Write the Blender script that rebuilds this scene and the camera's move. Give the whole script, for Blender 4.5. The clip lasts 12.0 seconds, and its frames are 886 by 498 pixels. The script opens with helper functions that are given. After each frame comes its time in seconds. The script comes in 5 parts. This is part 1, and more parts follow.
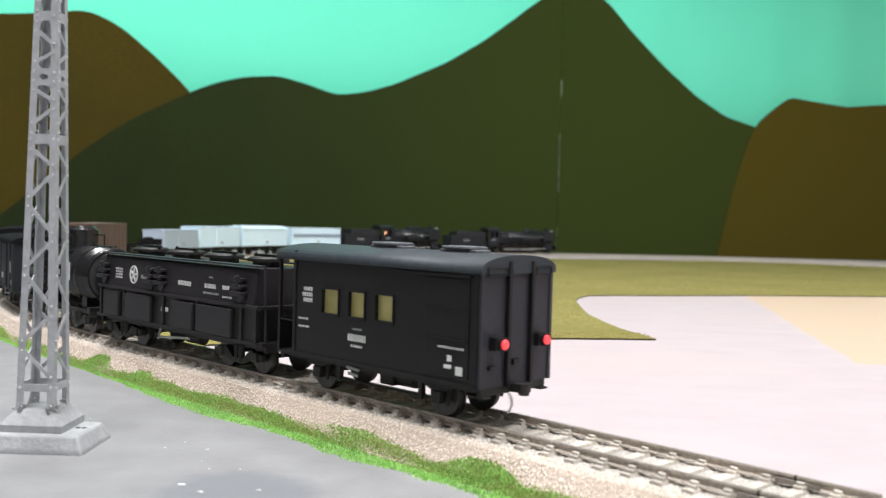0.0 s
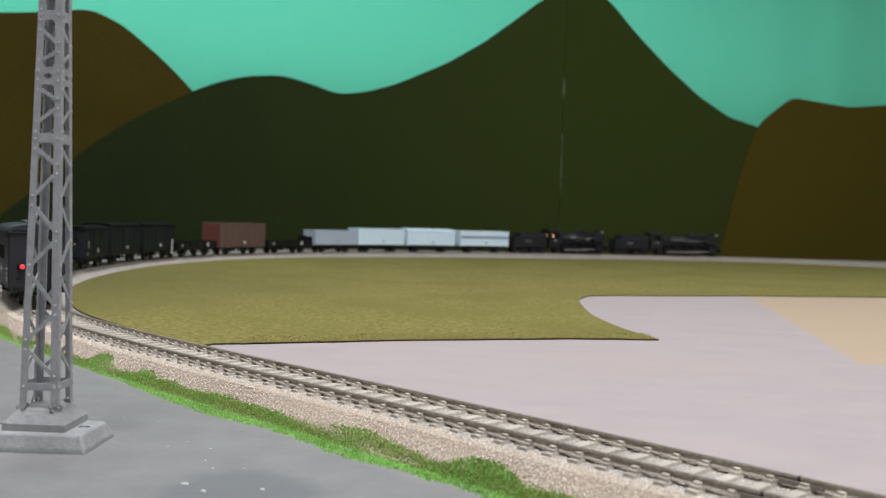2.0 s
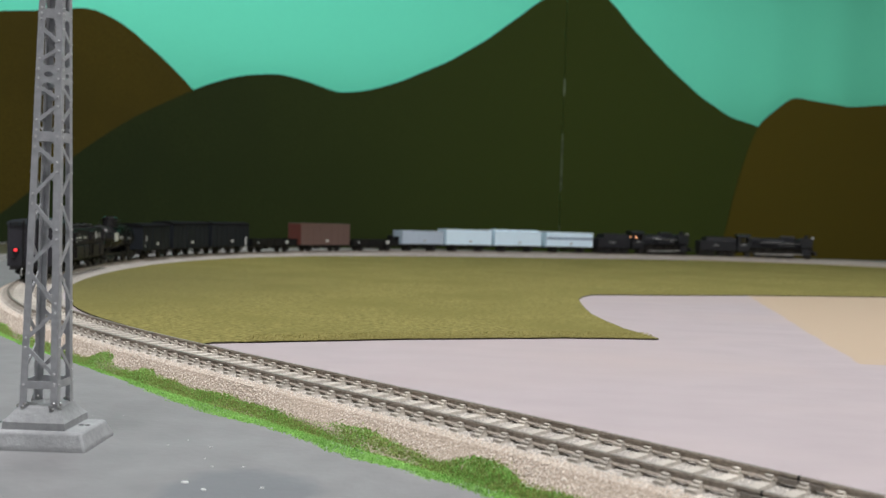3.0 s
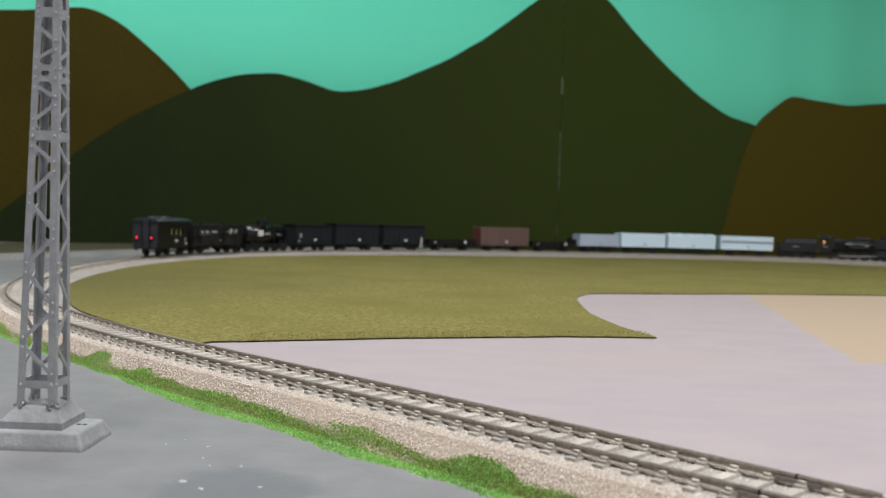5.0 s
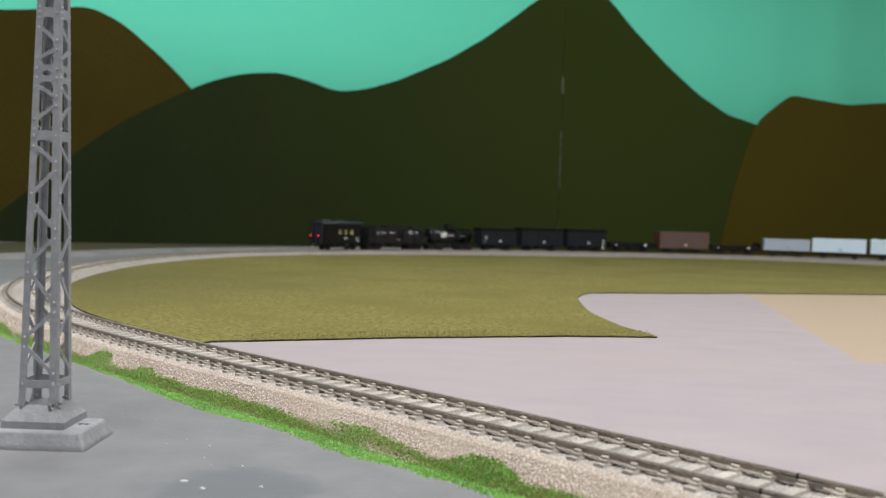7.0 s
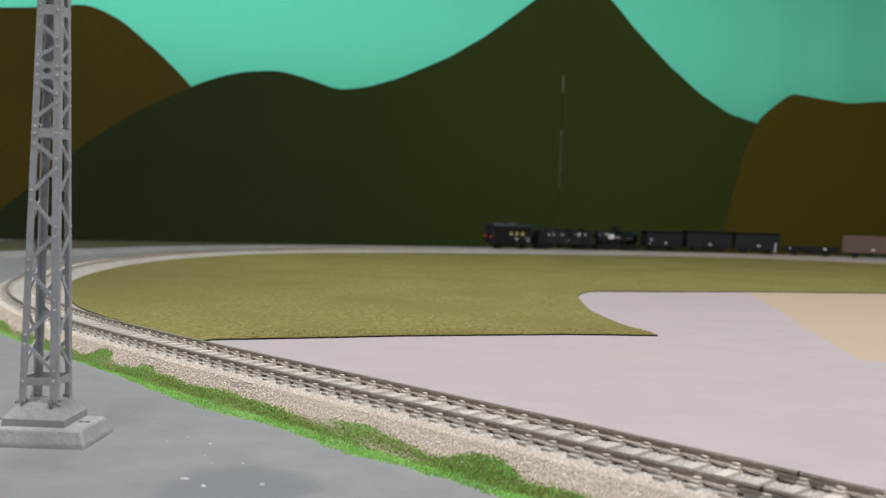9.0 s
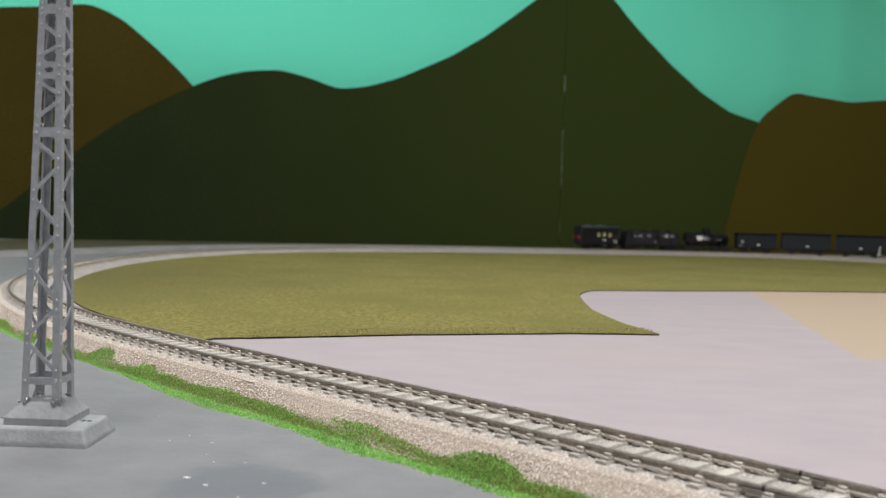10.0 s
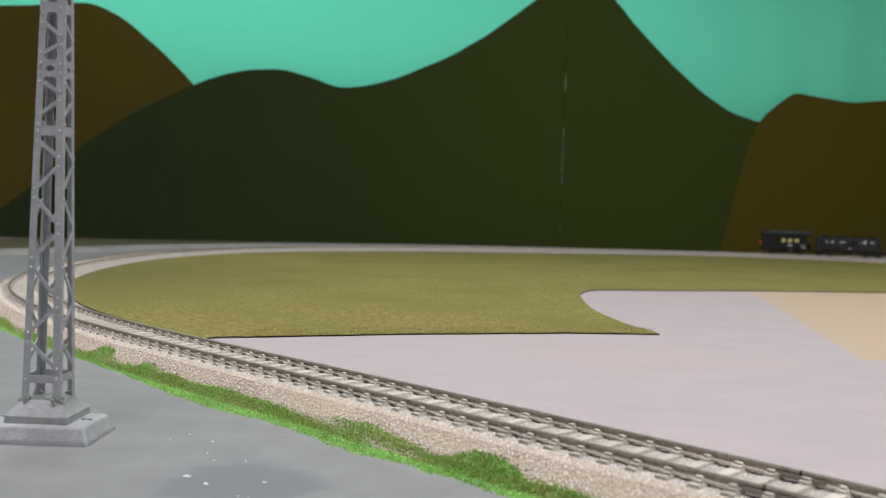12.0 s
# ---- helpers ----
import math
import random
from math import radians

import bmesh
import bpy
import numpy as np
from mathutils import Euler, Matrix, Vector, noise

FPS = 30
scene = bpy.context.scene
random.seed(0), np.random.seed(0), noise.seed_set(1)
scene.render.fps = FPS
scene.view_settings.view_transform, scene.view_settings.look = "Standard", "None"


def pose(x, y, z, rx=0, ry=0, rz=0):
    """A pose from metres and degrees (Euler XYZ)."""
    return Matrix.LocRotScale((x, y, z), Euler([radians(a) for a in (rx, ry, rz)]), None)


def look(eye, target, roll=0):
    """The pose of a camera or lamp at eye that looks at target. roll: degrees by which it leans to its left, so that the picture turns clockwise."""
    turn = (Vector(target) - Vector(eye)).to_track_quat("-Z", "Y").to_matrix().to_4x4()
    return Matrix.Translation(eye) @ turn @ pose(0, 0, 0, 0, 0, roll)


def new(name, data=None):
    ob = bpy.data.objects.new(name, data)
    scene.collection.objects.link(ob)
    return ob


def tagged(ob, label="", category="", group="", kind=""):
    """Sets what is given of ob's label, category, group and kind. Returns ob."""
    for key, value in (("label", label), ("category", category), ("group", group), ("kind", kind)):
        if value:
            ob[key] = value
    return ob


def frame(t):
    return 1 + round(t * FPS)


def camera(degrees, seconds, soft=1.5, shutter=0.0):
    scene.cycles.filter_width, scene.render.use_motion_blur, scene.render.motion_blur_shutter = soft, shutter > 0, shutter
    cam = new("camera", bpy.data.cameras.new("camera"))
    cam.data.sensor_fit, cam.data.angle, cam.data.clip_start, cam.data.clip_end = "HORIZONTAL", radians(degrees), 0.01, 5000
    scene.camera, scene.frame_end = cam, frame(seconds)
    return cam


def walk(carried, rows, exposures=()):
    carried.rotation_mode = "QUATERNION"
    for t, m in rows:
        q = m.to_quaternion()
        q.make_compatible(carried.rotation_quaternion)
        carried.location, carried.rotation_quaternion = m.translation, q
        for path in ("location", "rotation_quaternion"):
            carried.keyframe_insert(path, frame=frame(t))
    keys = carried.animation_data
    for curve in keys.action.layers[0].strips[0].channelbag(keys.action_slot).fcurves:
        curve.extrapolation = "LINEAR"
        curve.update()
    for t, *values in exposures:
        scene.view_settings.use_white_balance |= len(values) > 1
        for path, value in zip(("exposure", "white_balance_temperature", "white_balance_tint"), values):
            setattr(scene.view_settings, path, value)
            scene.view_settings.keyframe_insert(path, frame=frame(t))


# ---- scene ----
MM = 0.001
RAIL = 11.0          # rail head above the layout board, mm
EYE_Z = 52.93 + RAIL

cam = camera(52.15, 12.0, soft=1.25, shutter=0.1)
cam.data.dof.use_dof, cam.data.dof.focus_distance, cam.data.dof.aperture_fstop = True, 0.33, 26.0


def eye(x, y, z, pan, tilt, lean):
    """Camera pose: small drift in mm, pan to the right, nod down and lean in degrees."""
    down = math.radians(1.877 + tilt)
    aim = math.radians(pan)
    e = Vector((x, y, z + EYE_Z)) * MM
    way = Vector((math.sin(aim) * math.cos(down), math.cos(aim) * math.cos(down), -math.sin(down)))
    return look(e, e + way, 1.80 + lean)


DRIFT = [
    (0.0, 0.5, -0.15, -0.05, -0.04, -0.160, -0.17), (0.5, 0.33, -0.12, -0.06, -0.075, -0.135, -0.145), (1.0, 0.3, -0.05, -0.07, -0.12, -0.145, -0.11),
    (1.5, 0.22, 0.0, -0.02, -0.155, -0.138, -0.09), (2.0, 0.1, -0.07, 0.0, -0.165, -0.13, -0.05), (2.5, 0.05, -0.12, 0.05, -0.185, -0.095, 0.02),
    (3.0, 0.1, -0.12, 0.0, -0.168, -0.069, 0.045), (5.0, 0.17, -0.03, -0.05, -0.037, -0.013, -0.016), (6.0, 0.05, 0.0, -0.05, -0.015, -0.003, -0.01),
    (7.0, 0.05, -0.15, -0.03, -0.08, 0.022, -0.045), (9.0, -0.15, 0.0, -0.15, -0.075, 0.130, -0.01), (9.5, -0.18, 0.05, -0.18, -0.138, 0.165, 0.0),
    (10.0, -0.18, 0.0, -0.17, -0.178, 0.180, -0.02), (11.0, -0.2, 0.03, -0.18, -0.187, 0.205, 0.045), (12.0, -0.35, 0.02, -0.23, -0.188, 0.222, 0.095)]
EXPOSURES = [(0.0, 0.78), (0.5, 0.40), (1.0, 0.14), (1.5, 0.03), (2.0, 0.0), (12.0, 0.0)]
walk(cam, [(t, eye(*v)) for t, *v in DRIFT], EXPOSURES)

# ---- light: a hobby room under ceiling light panels ----
world = bpy.data.worlds.new("room_world")
world.use_nodes = True
world.node_tree.nodes["Background"].inputs[0].default_value = (0.8, 0.9, 1.0, 1)
world.node_tree.nodes["Background"].inputs[1].default_value = 0.02
scene.world = world
CEILING = 1.65


def ceiling_lamp(x, y, w, d, watts):
    lamp = bpy.data.lights.new("ceiling_lamp", "AREA")
    lamp.shape, lamp.size, lamp.size_y, lamp.energy = "RECTANGLE", w, d, watts
    lamp.color = (0.975, 0.965, 0.98)
    ob = new("ceiling_lamp", lamp)
    ob.matrix_world = pose(x, y, CEILING - 0.065)


LAMPS = [(-0.25, 0.15, 0.25, 1.2, 28.0), (0.8, 0.15, 0.25, 1.2, 18.0)]
for row in LAMPS:
    ceiling_lamp(*row)


# ---- materials ----
def material(name, colour, rough=0.6, metal=0.0, grain=800.0, amount=0.25, big=20.0, big_amount=0.15, bump=0.0, bump_scale=1500.0, second=None, glow=0.0, vary=0.0, spec=0.5, stretch=None, island=None, spot=None):
    """A node material: colour with fine grain and broad patches, bump, and optional per-object variation."""
    m = bpy.data.materials.new(name)
    m.use_nodes = True
    nt = m.node_tree
    n, link = nt.nodes, nt.links
    b = n["Principled BSDF"]
    b.inputs["Roughness"].default_value, b.inputs["Metallic"].default_value = rough, metal
    b.inputs["Specular IOR Level"].default_value = spec
    co = n.new("ShaderNodeTexCoord")
    fine, wide = n.new("ShaderNodeTexNoise"), n.new("ShaderNodeTexNoise")
    for t, s, dt in ((fine, grain, 3.0), (wide, big, 4.0)):
        t.inputs["Scale"].default_value, t.inputs["Detail"].default_value = s, dt
        if stretch:
            mp = n.new("ShaderNodeMapping")
            mp.inputs["Scale"].default_value = stretch
            link.new(co.outputs["Object"], mp.inputs["Vector"])
            link.new(mp.outputs["Vector"], t.inputs["Vector"])
        else:
            link.new(co.outputs["Object"], t.inputs["Vector"])
    dark = [c * (1 - amount) for c in colour]
    light = [min(1, c * (1 + amount)) for c in colour]
    ramp = n.new("ShaderNodeValToRGB")
    ramp.color_ramp.elements[0].position, ramp.color_ramp.elements[1].position = 0.3, 0.7
    ramp.color_ramp.elements[0].color, ramp.color_ramp.elements[1].color = (*dark, 1), (*light, 1)
    link.new(fine.outputs["Fac"], ramp.inputs["Fac"])
    mix = n.new("ShaderNodeMix")
    mix.data_type, mix.blend_type = "RGBA", "MIX"
    patch = n.new("ShaderNodeMapRange")
    patch.inputs["From Min"].default_value, patch.inputs["From Max"].default_value = 0.45, 0.7
    patch.inputs["To Max"].default_value = 1.0 if second else big_amount
    link.new(wide.outputs["Fac"], patch.inputs["Value"])
    link.new(patch.outputs["Result"], mix.inputs[0])
    link.new(ramp.outputs["Color"], mix.inputs[6])
    mix.inputs[7].default_value = (*(second or [c * 0.45 for c in colour]), 1)
    out = mix.outputs[2]
    if island:
        geo, im = n.new("ShaderNodeNewGeometry"), n.new("ShaderNodeMix")
        im.data_type = "RGBA"
        link.new(geo.outputs["Random Per Island"], im.inputs[0])
        link.new(out, im.inputs[6])
        im.inputs[7].default_value = (*island, 1)
        out = im.outputs[2]
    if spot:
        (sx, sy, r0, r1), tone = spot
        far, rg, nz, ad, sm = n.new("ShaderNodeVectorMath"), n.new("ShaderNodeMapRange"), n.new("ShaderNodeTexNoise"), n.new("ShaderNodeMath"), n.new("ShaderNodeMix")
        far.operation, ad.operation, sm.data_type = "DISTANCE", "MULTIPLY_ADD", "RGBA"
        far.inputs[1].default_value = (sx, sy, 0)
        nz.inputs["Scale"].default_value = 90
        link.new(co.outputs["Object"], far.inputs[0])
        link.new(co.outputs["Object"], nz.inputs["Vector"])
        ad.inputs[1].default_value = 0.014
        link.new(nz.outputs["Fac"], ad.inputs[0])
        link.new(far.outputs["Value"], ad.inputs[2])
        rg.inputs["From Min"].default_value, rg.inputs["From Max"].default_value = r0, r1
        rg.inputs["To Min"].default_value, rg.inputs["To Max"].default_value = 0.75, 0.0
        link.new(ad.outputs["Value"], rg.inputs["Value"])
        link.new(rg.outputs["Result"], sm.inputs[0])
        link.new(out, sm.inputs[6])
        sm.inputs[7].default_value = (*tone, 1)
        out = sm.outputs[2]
    if vary:
        info, hsv = n.new("ShaderNodeObjectInfo"), n.new("ShaderNodeHueSaturation")
        rng = n.new("ShaderNodeMapRange")
        rng.inputs["To Min"].default_value, rng.inputs["To Max"].default_value = 1 - vary, 1 + vary
        link.new(info.outputs["Random"], rng.inputs["Value"])
        link.new(rng.outputs["Result"], hsv.inputs["Value"])
        link.new(out, hsv.inputs["Color"])
        out = hsv.outputs["Color"]
    link.new(out, b.inputs["Base Color"])
    if bump:
        rough_noise, bp = n.new("ShaderNodeTexNoise"), n.new("ShaderNodeBump")
        rough_noise.inputs["Scale"].default_value, rough_noise.inputs["Detail"].default_value = bump_scale, 4.0
        link.new(co.outputs["Object"], rough_noise.inputs["Vector"])
        bp.inputs["Strength"].default_value, bp.inputs["Distance"].default_value = bump, 0.0006
        link.new(rough_noise.outputs["Fac"], bp.inputs["Height"])
        link.new(bp.outputs["Normal"], b.inputs["Normal"])
    if glow:
        b.inputs["Emission Color"].default_value, b.inputs["Emission Strength"].default_value = (*colour, 1), glow
    return m


def blended(m, colour, lines, soft):
    """Blends in a second colour on the far side of each line (x, y, nx, ny), with a soft, uneven border: real spray on
    the field, painted light on the backdrop.
    """
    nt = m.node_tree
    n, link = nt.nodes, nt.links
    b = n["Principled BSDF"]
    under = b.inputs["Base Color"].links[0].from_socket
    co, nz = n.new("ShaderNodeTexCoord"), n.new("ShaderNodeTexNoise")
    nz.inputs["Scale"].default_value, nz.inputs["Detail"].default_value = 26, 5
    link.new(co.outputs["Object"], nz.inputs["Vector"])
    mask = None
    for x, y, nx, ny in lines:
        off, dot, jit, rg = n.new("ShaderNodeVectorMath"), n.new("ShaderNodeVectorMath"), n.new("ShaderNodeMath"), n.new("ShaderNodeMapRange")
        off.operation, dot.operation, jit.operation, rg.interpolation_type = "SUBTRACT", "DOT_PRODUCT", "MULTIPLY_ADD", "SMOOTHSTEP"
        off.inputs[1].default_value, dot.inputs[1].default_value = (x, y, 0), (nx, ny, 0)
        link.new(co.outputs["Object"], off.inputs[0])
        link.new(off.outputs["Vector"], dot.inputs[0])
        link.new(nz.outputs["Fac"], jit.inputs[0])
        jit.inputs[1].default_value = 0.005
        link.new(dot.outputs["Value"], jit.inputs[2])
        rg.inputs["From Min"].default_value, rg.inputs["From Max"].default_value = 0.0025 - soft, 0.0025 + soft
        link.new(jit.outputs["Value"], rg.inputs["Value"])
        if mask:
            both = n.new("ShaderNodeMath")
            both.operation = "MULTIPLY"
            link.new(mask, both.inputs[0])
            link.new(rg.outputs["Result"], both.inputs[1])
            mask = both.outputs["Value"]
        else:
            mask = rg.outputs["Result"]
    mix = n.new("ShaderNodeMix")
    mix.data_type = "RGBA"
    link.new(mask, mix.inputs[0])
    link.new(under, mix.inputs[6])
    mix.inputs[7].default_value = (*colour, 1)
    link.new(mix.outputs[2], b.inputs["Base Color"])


M = {}
M["board"] = material("grey_painted_board", (0.212, 0.214, 0.220), 0.62, grain=70, amount=0.09, big=13, big_amount=0.24, bump=0.2, bump_scale=420, spot=((-0.046, 0.207, 0.021, 0.027), (0.14, 0.15, 0.165)))
M["hopper"] = material("worn_black_paint", (0.021, 0.0185, 0.0215), 0.45, grain=700, amount=0.2, big=50, big_amount=0.2, spec=0.32)
M["pink"] = material("lilac_painted_board", (0.378, 0.329, 0.343), 0.7, grain=45, amount=0.04, big=5.5, second=(0.402, 0.34, 0.335), bump=0.06, bump_scale=300, stretch=(0.7, 1.3, 1))
blended(M["pink"], (0.43, 0.335, 0.245), ((0.191, 0.412, 0.979, -0.203), (0.191, 0.412, 0.045, 0.999)), 0.0014)
# The spot holds darker blotches and the dimmer light at the mat's left.
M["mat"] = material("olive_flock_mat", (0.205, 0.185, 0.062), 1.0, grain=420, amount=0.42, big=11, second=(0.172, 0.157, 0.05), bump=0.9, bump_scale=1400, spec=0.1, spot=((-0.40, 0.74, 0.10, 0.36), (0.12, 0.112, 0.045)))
M["fibre"] = material("olive_fibre", (0.30, 0.27, 0.10), 1.0, grain=700, amount=0.2, spec=0.1, island=(0.20, 0.18, 0.06))
M["mat_edge"] = material("mat_backing", (0.055, 0.05, 0.03), 0.9)
M["ballast"] = material("tan_ballast", (0.47, 0.39, 0.32), 0.95, grain=1500, amount=0.3, big=22, second=(0.42, 0.35, 0.285), bump=1.0, bump_scale=1300, spec=0.2)
M["grey_bed"] = material("grey_ballast", (0.385, 0.36, 0.33), 0.95, grain=1500, amount=0.35, big=25, big_amount=0.22, bump=1.0, bump_scale=1300, spec=0.2)
M["grain"] = material("ballast_grain", (0.76, 0.69, 0.61), 0.55, grain=900, amount=0.1, big=200, big_amount=0.1, spec=0.5, island=(0.52, 0.435, 0.355))
M["grey_grain"] = material("grey_ballast_grain", (0.70, 0.655, 0.60), 0.55, grain=900, amount=0.1, big=200, big_amount=0.1, spec=0.5, island=(0.47, 0.43, 0.385))
M["pale_bed"] = material("pale_ballast", (0.25, 0.245, 0.235), 0.95, grain=900, amount=0.3, big=14, big_amount=0.35, bump=0.6)
M["sleeper"] = material("grey_sleeper", (0.47, 0.435, 0.385), 0.8, grain=700, amount=0.2, big=120, big_amount=0.2, vary=0.12)
M["rail"] = material("weathered_rail", (0.40, 0.35, 0.30), 0.5, metal=0.1, grain=900, amount=0.25, big=60, big_amount=0.25, spec=0.6)
M["railtop"] = material("worn_rail_head", (0.25, 0.225, 0.20), 0.4, metal=0.3, grain=1500, amount=0.2)
M["flock"] = material("green_flock", (0.36, 0.64, 0.19), 1.0, grain=1200, amount=0.2, big=60, second=(0.29, 0.50, 0.15), spec=0.1, island=(0.13, 0.31, 0.05))
M["flock_dark"] = material("dark_flock", (0.33, 0.38, 0.13), 1.0, grain=1200, amount=0.2, big=70, second=(0.24, 0.40, 0.10), spec=0.1, island=(0.19, 0.22, 0.065))
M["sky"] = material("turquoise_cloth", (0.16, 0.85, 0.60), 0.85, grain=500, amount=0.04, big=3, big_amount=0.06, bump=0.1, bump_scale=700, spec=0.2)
# Light falling off to the right, painted into the sky's colour.
blended(M["sky"], (0.145, 0.71, 0.47), ((0.75, 0, 1, 0),), 0.5)
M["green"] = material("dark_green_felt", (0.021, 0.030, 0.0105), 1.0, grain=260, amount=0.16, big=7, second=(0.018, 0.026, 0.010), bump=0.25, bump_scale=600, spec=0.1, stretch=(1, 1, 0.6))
# Uneven light painted on the mountain: darker left, lighter olive right.
blended(M["green"], (0.041, 0.058, 0.0125), ((-0.12, 0, 1, 0),), 0.62)
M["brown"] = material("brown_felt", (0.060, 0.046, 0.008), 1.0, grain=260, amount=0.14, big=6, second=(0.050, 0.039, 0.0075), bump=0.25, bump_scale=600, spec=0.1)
# The brown hills get the same painted brightening to the right.
blended(M["brown"], (0.084, 0.066, 0.0095), ((0.4, 0, 1, 0),), 0.4)
M["scuff"] = material("pale_scuff", (0.085, 0.11, 0.065), 0.9, grain=90, amount=0.6)
M["blocker"] = material("dark_blocker", (0.03, 0.028, 0.026), 0.95, grain=40, amount=0.2)
M["olive"] = material("olive_painted_board", (0.085, 0.08, 0.04), 0.9, grain=60, amount=0.15, big=8, big_amount=0.3)
M["wall"] = material("white_wall_paint", (0.75, 0.74, 0.72), 0.8, grain=50, amount=0.03)
M["floor"] = material("room_floor", (0.30, 0.24, 0.18), 0.6, grain=40, amount=0.2)
M["panel"] = material("light_diffuser", (0.9, 0.9, 0.88), 0.5, glow=2.0)
M["mast"] = material("grey_mast_paint", (0.40, 0.41, 0.435), 0.45, grain=500, amount=0.12, big=120, big_amount=0.2, bump=0.15, bump_scale=900)
M["plinth"] = material("grey_plinth_paint", (0.33, 0.34, 0.352), 0.6, grain=400, amount=0.12, big=60, big_amount=0.3, bump=0.3, bump_scale=900)
M["solder"] = material("bright_solder", (0.50, 0.50, 0.50), 0.3, metal=1.0, grain=1500, amount=0.3, bump=0.5)
M["rivet"] = material("pale_rivet_heads", (0.58, 0.59, 0.60), 0.35, grain=900, amount=0.1, spec=0.6)
M["black"] = material("satin_black_paint", (0.0095, 0.009, 0.010), 0.42, grain=700, amount=0.15, big=60, big_amount=0.1, spec=0.3)
# Van black lightened: the end's brighter reflection is put into the colour.
M["endgrey"] = material("lightened_black_paint", (0.034, 0.033, 0.042), 0.5, grain=700, amount=0.1, big=60, big_amount=0.1, spec=0.3)
M["roof"] = material("dark_grey_roof", (0.035, 0.043, 0.051), 0.55, spec=0.3, grain=500, amount=0.15, big=50, big_amount=0.15)
# Grey raised above the roof's, with light caught on top painted in.
M["vent"] = material("lightened_vent_grey", (0.11, 0.115, 0.13), 0.5, grain=500, amount=0.15)
M["under"] = material("underframe_black", (0.016, 0.0155, 0.015), 0.55, grain=700, amount=0.25, spec=0.4)
M["wheel"] = material("wheel_black", (0.05, 0.047, 0.045), 0.4, metal=0.5, grain=700, amount=0.3)
M["white"] = material("white_marking", (0.72, 0.73, 0.72), 0.6, grain=900, amount=0.06)
M["greymark"] = material("grey_marking", (0.35, 0.36, 0.36), 0.6, grain=900, amount=0.06)
M["silver"] = material("silver_fitting", (0.55, 0.55, 0.55), 0.4, metal=0.7)
M["red"] = material("red_lamp_glass", (1.0, 0.04, 0.05), 0.3, glow=1.0)
M["lit"] = material("lit_interior", (0.46, 0.42, 0.19), 0.7, grain=150, amount=0.25, big=60, second=(0.50, 0.48, 0.27), glow=0.105)
M["orange"] = material("orange_lamp", (1.0, 0.42, 0.2), 0.4, glow=1.0)
M["wagon_brown"] = material("brown_wagon_paint", (0.135, 0.083, 0.072), 0.55, grain=500, amount=0.12, big=40, big_amount=0.1)
M["wagon_red"] = material("red_brown_paint", (0.13, 0.04, 0.03), 0.55, grain=500, amount=0.12)
M["wagon_white"] = material("white_wagon_paint", (0.68, 0.85, 0.98), 0.5, grain=500, amount=0.04, big=40, big_amount=0.05)
M["wagon_grey"] = material("pale_blue_grey_paint", (0.43, 0.51, 0.61), 0.5, grain=500, amount=0.06)
M["stripe"] = material("blue_grey_stripe", (0.25, 0.32, 0.42), 0.5)
M["tank"] = material("glossy_black_paint", (0.012, 0.012, 0.013), 0.22, grain=600, amount=0.15, spec=0.5)
M["blueblack"] = material("blue_black_paint", (0.013, 0.016, 0.021), 0.55, grain=600, amount=0.15, spec=0.3)
M["wagon_roof"] = material("sooty_black_roof", (0.009, 0.009, 0.010), 0.9, grain=600, amount=0.2, spec=0.08)
M["loco"] = material("locomotive_black", (0.016, 0.017, 0.021), 0.5, grain=600, amount=0.2, big=60, big_amount=0.2, spec=0.35)
glass = bpy.data.materials.new("window_glass")
glass.use_nodes = True
g = glass.node_tree.nodes["Principled BSDF"]
g.inputs["Base Color"].default_value = (0.95, 0.94, 0.85, 1)
g.inputs["Transmission Weight"].default_value, g.inputs["Roughness"].default_value, g.inputs["IOR"].default_value = 1.0, 0.02, 1.15
M["glass"] = glass


# ---- building helpers; all lengths in mm ----
def part(name, bm, mat, parent=None, label="", kind=""):
    """Links a bmesh, drawn in mm, as one mesh object under its thing."""
    me = bpy.data.meshes.new(name)
    bmesh.ops.scale(bm, vec=(MM, MM, MM), verts=bm.verts)
    bmesh.ops.recalc_face_normals(bm, faces=bm.faces)
    bm.to_mesh(me)
    bm.free()
    me.materials.append(M[mat])
    ob = new(name, me)
    if parent:
        ob.parent = parent
    if label or kind:
        tagged(ob, label, kind=kind)
    return ob


def smooth(ob):
    for p in ob.data.polygons:
        p.use_smooth = True
    return ob


def box(bm, x0, x1, y0, y1, z0, z1, bevel=0.0):
    vs = [bm.verts.new((x, y, z)) for x in (x0, x1) for y in (y0, y1) for z in (z0, z1)]
    fs = [bm.faces.new([vs[i] for i in q]) for q in ((0, 1, 3, 2), (4, 6, 7, 5), (0, 4, 5, 1), (2, 3, 7, 6), (0, 2, 6, 4), (1, 5, 7, 3))]
    if bevel:
        es = {e for f in fs for e in f.edges}
        bmesh.ops.bevel(bm, geom=list(es), offset=bevel, segments=2, affect="EDGES", profile=0.5)
    return bm


def boxes(*rows, bevel=0.0):
    bm = bmesh.new()
    for r in rows:
        box(bm, *r, bevel=bevel)
    return bm


def rod(bm, p, q, r, seg=8, r2=None):
    p, q = Vector(p), Vector(q)
    d = q - p
    m = Matrix.Translation((p + q) / 2) @ d.to_track_quat("Z", "Y").to_matrix().to_4x4()
    bmesh.ops.create_cone(bm, cap_ends=True, segments=seg, radius1=r, radius2=r if r2 is None else r2, depth=d.length, matrix=m)
    return bm


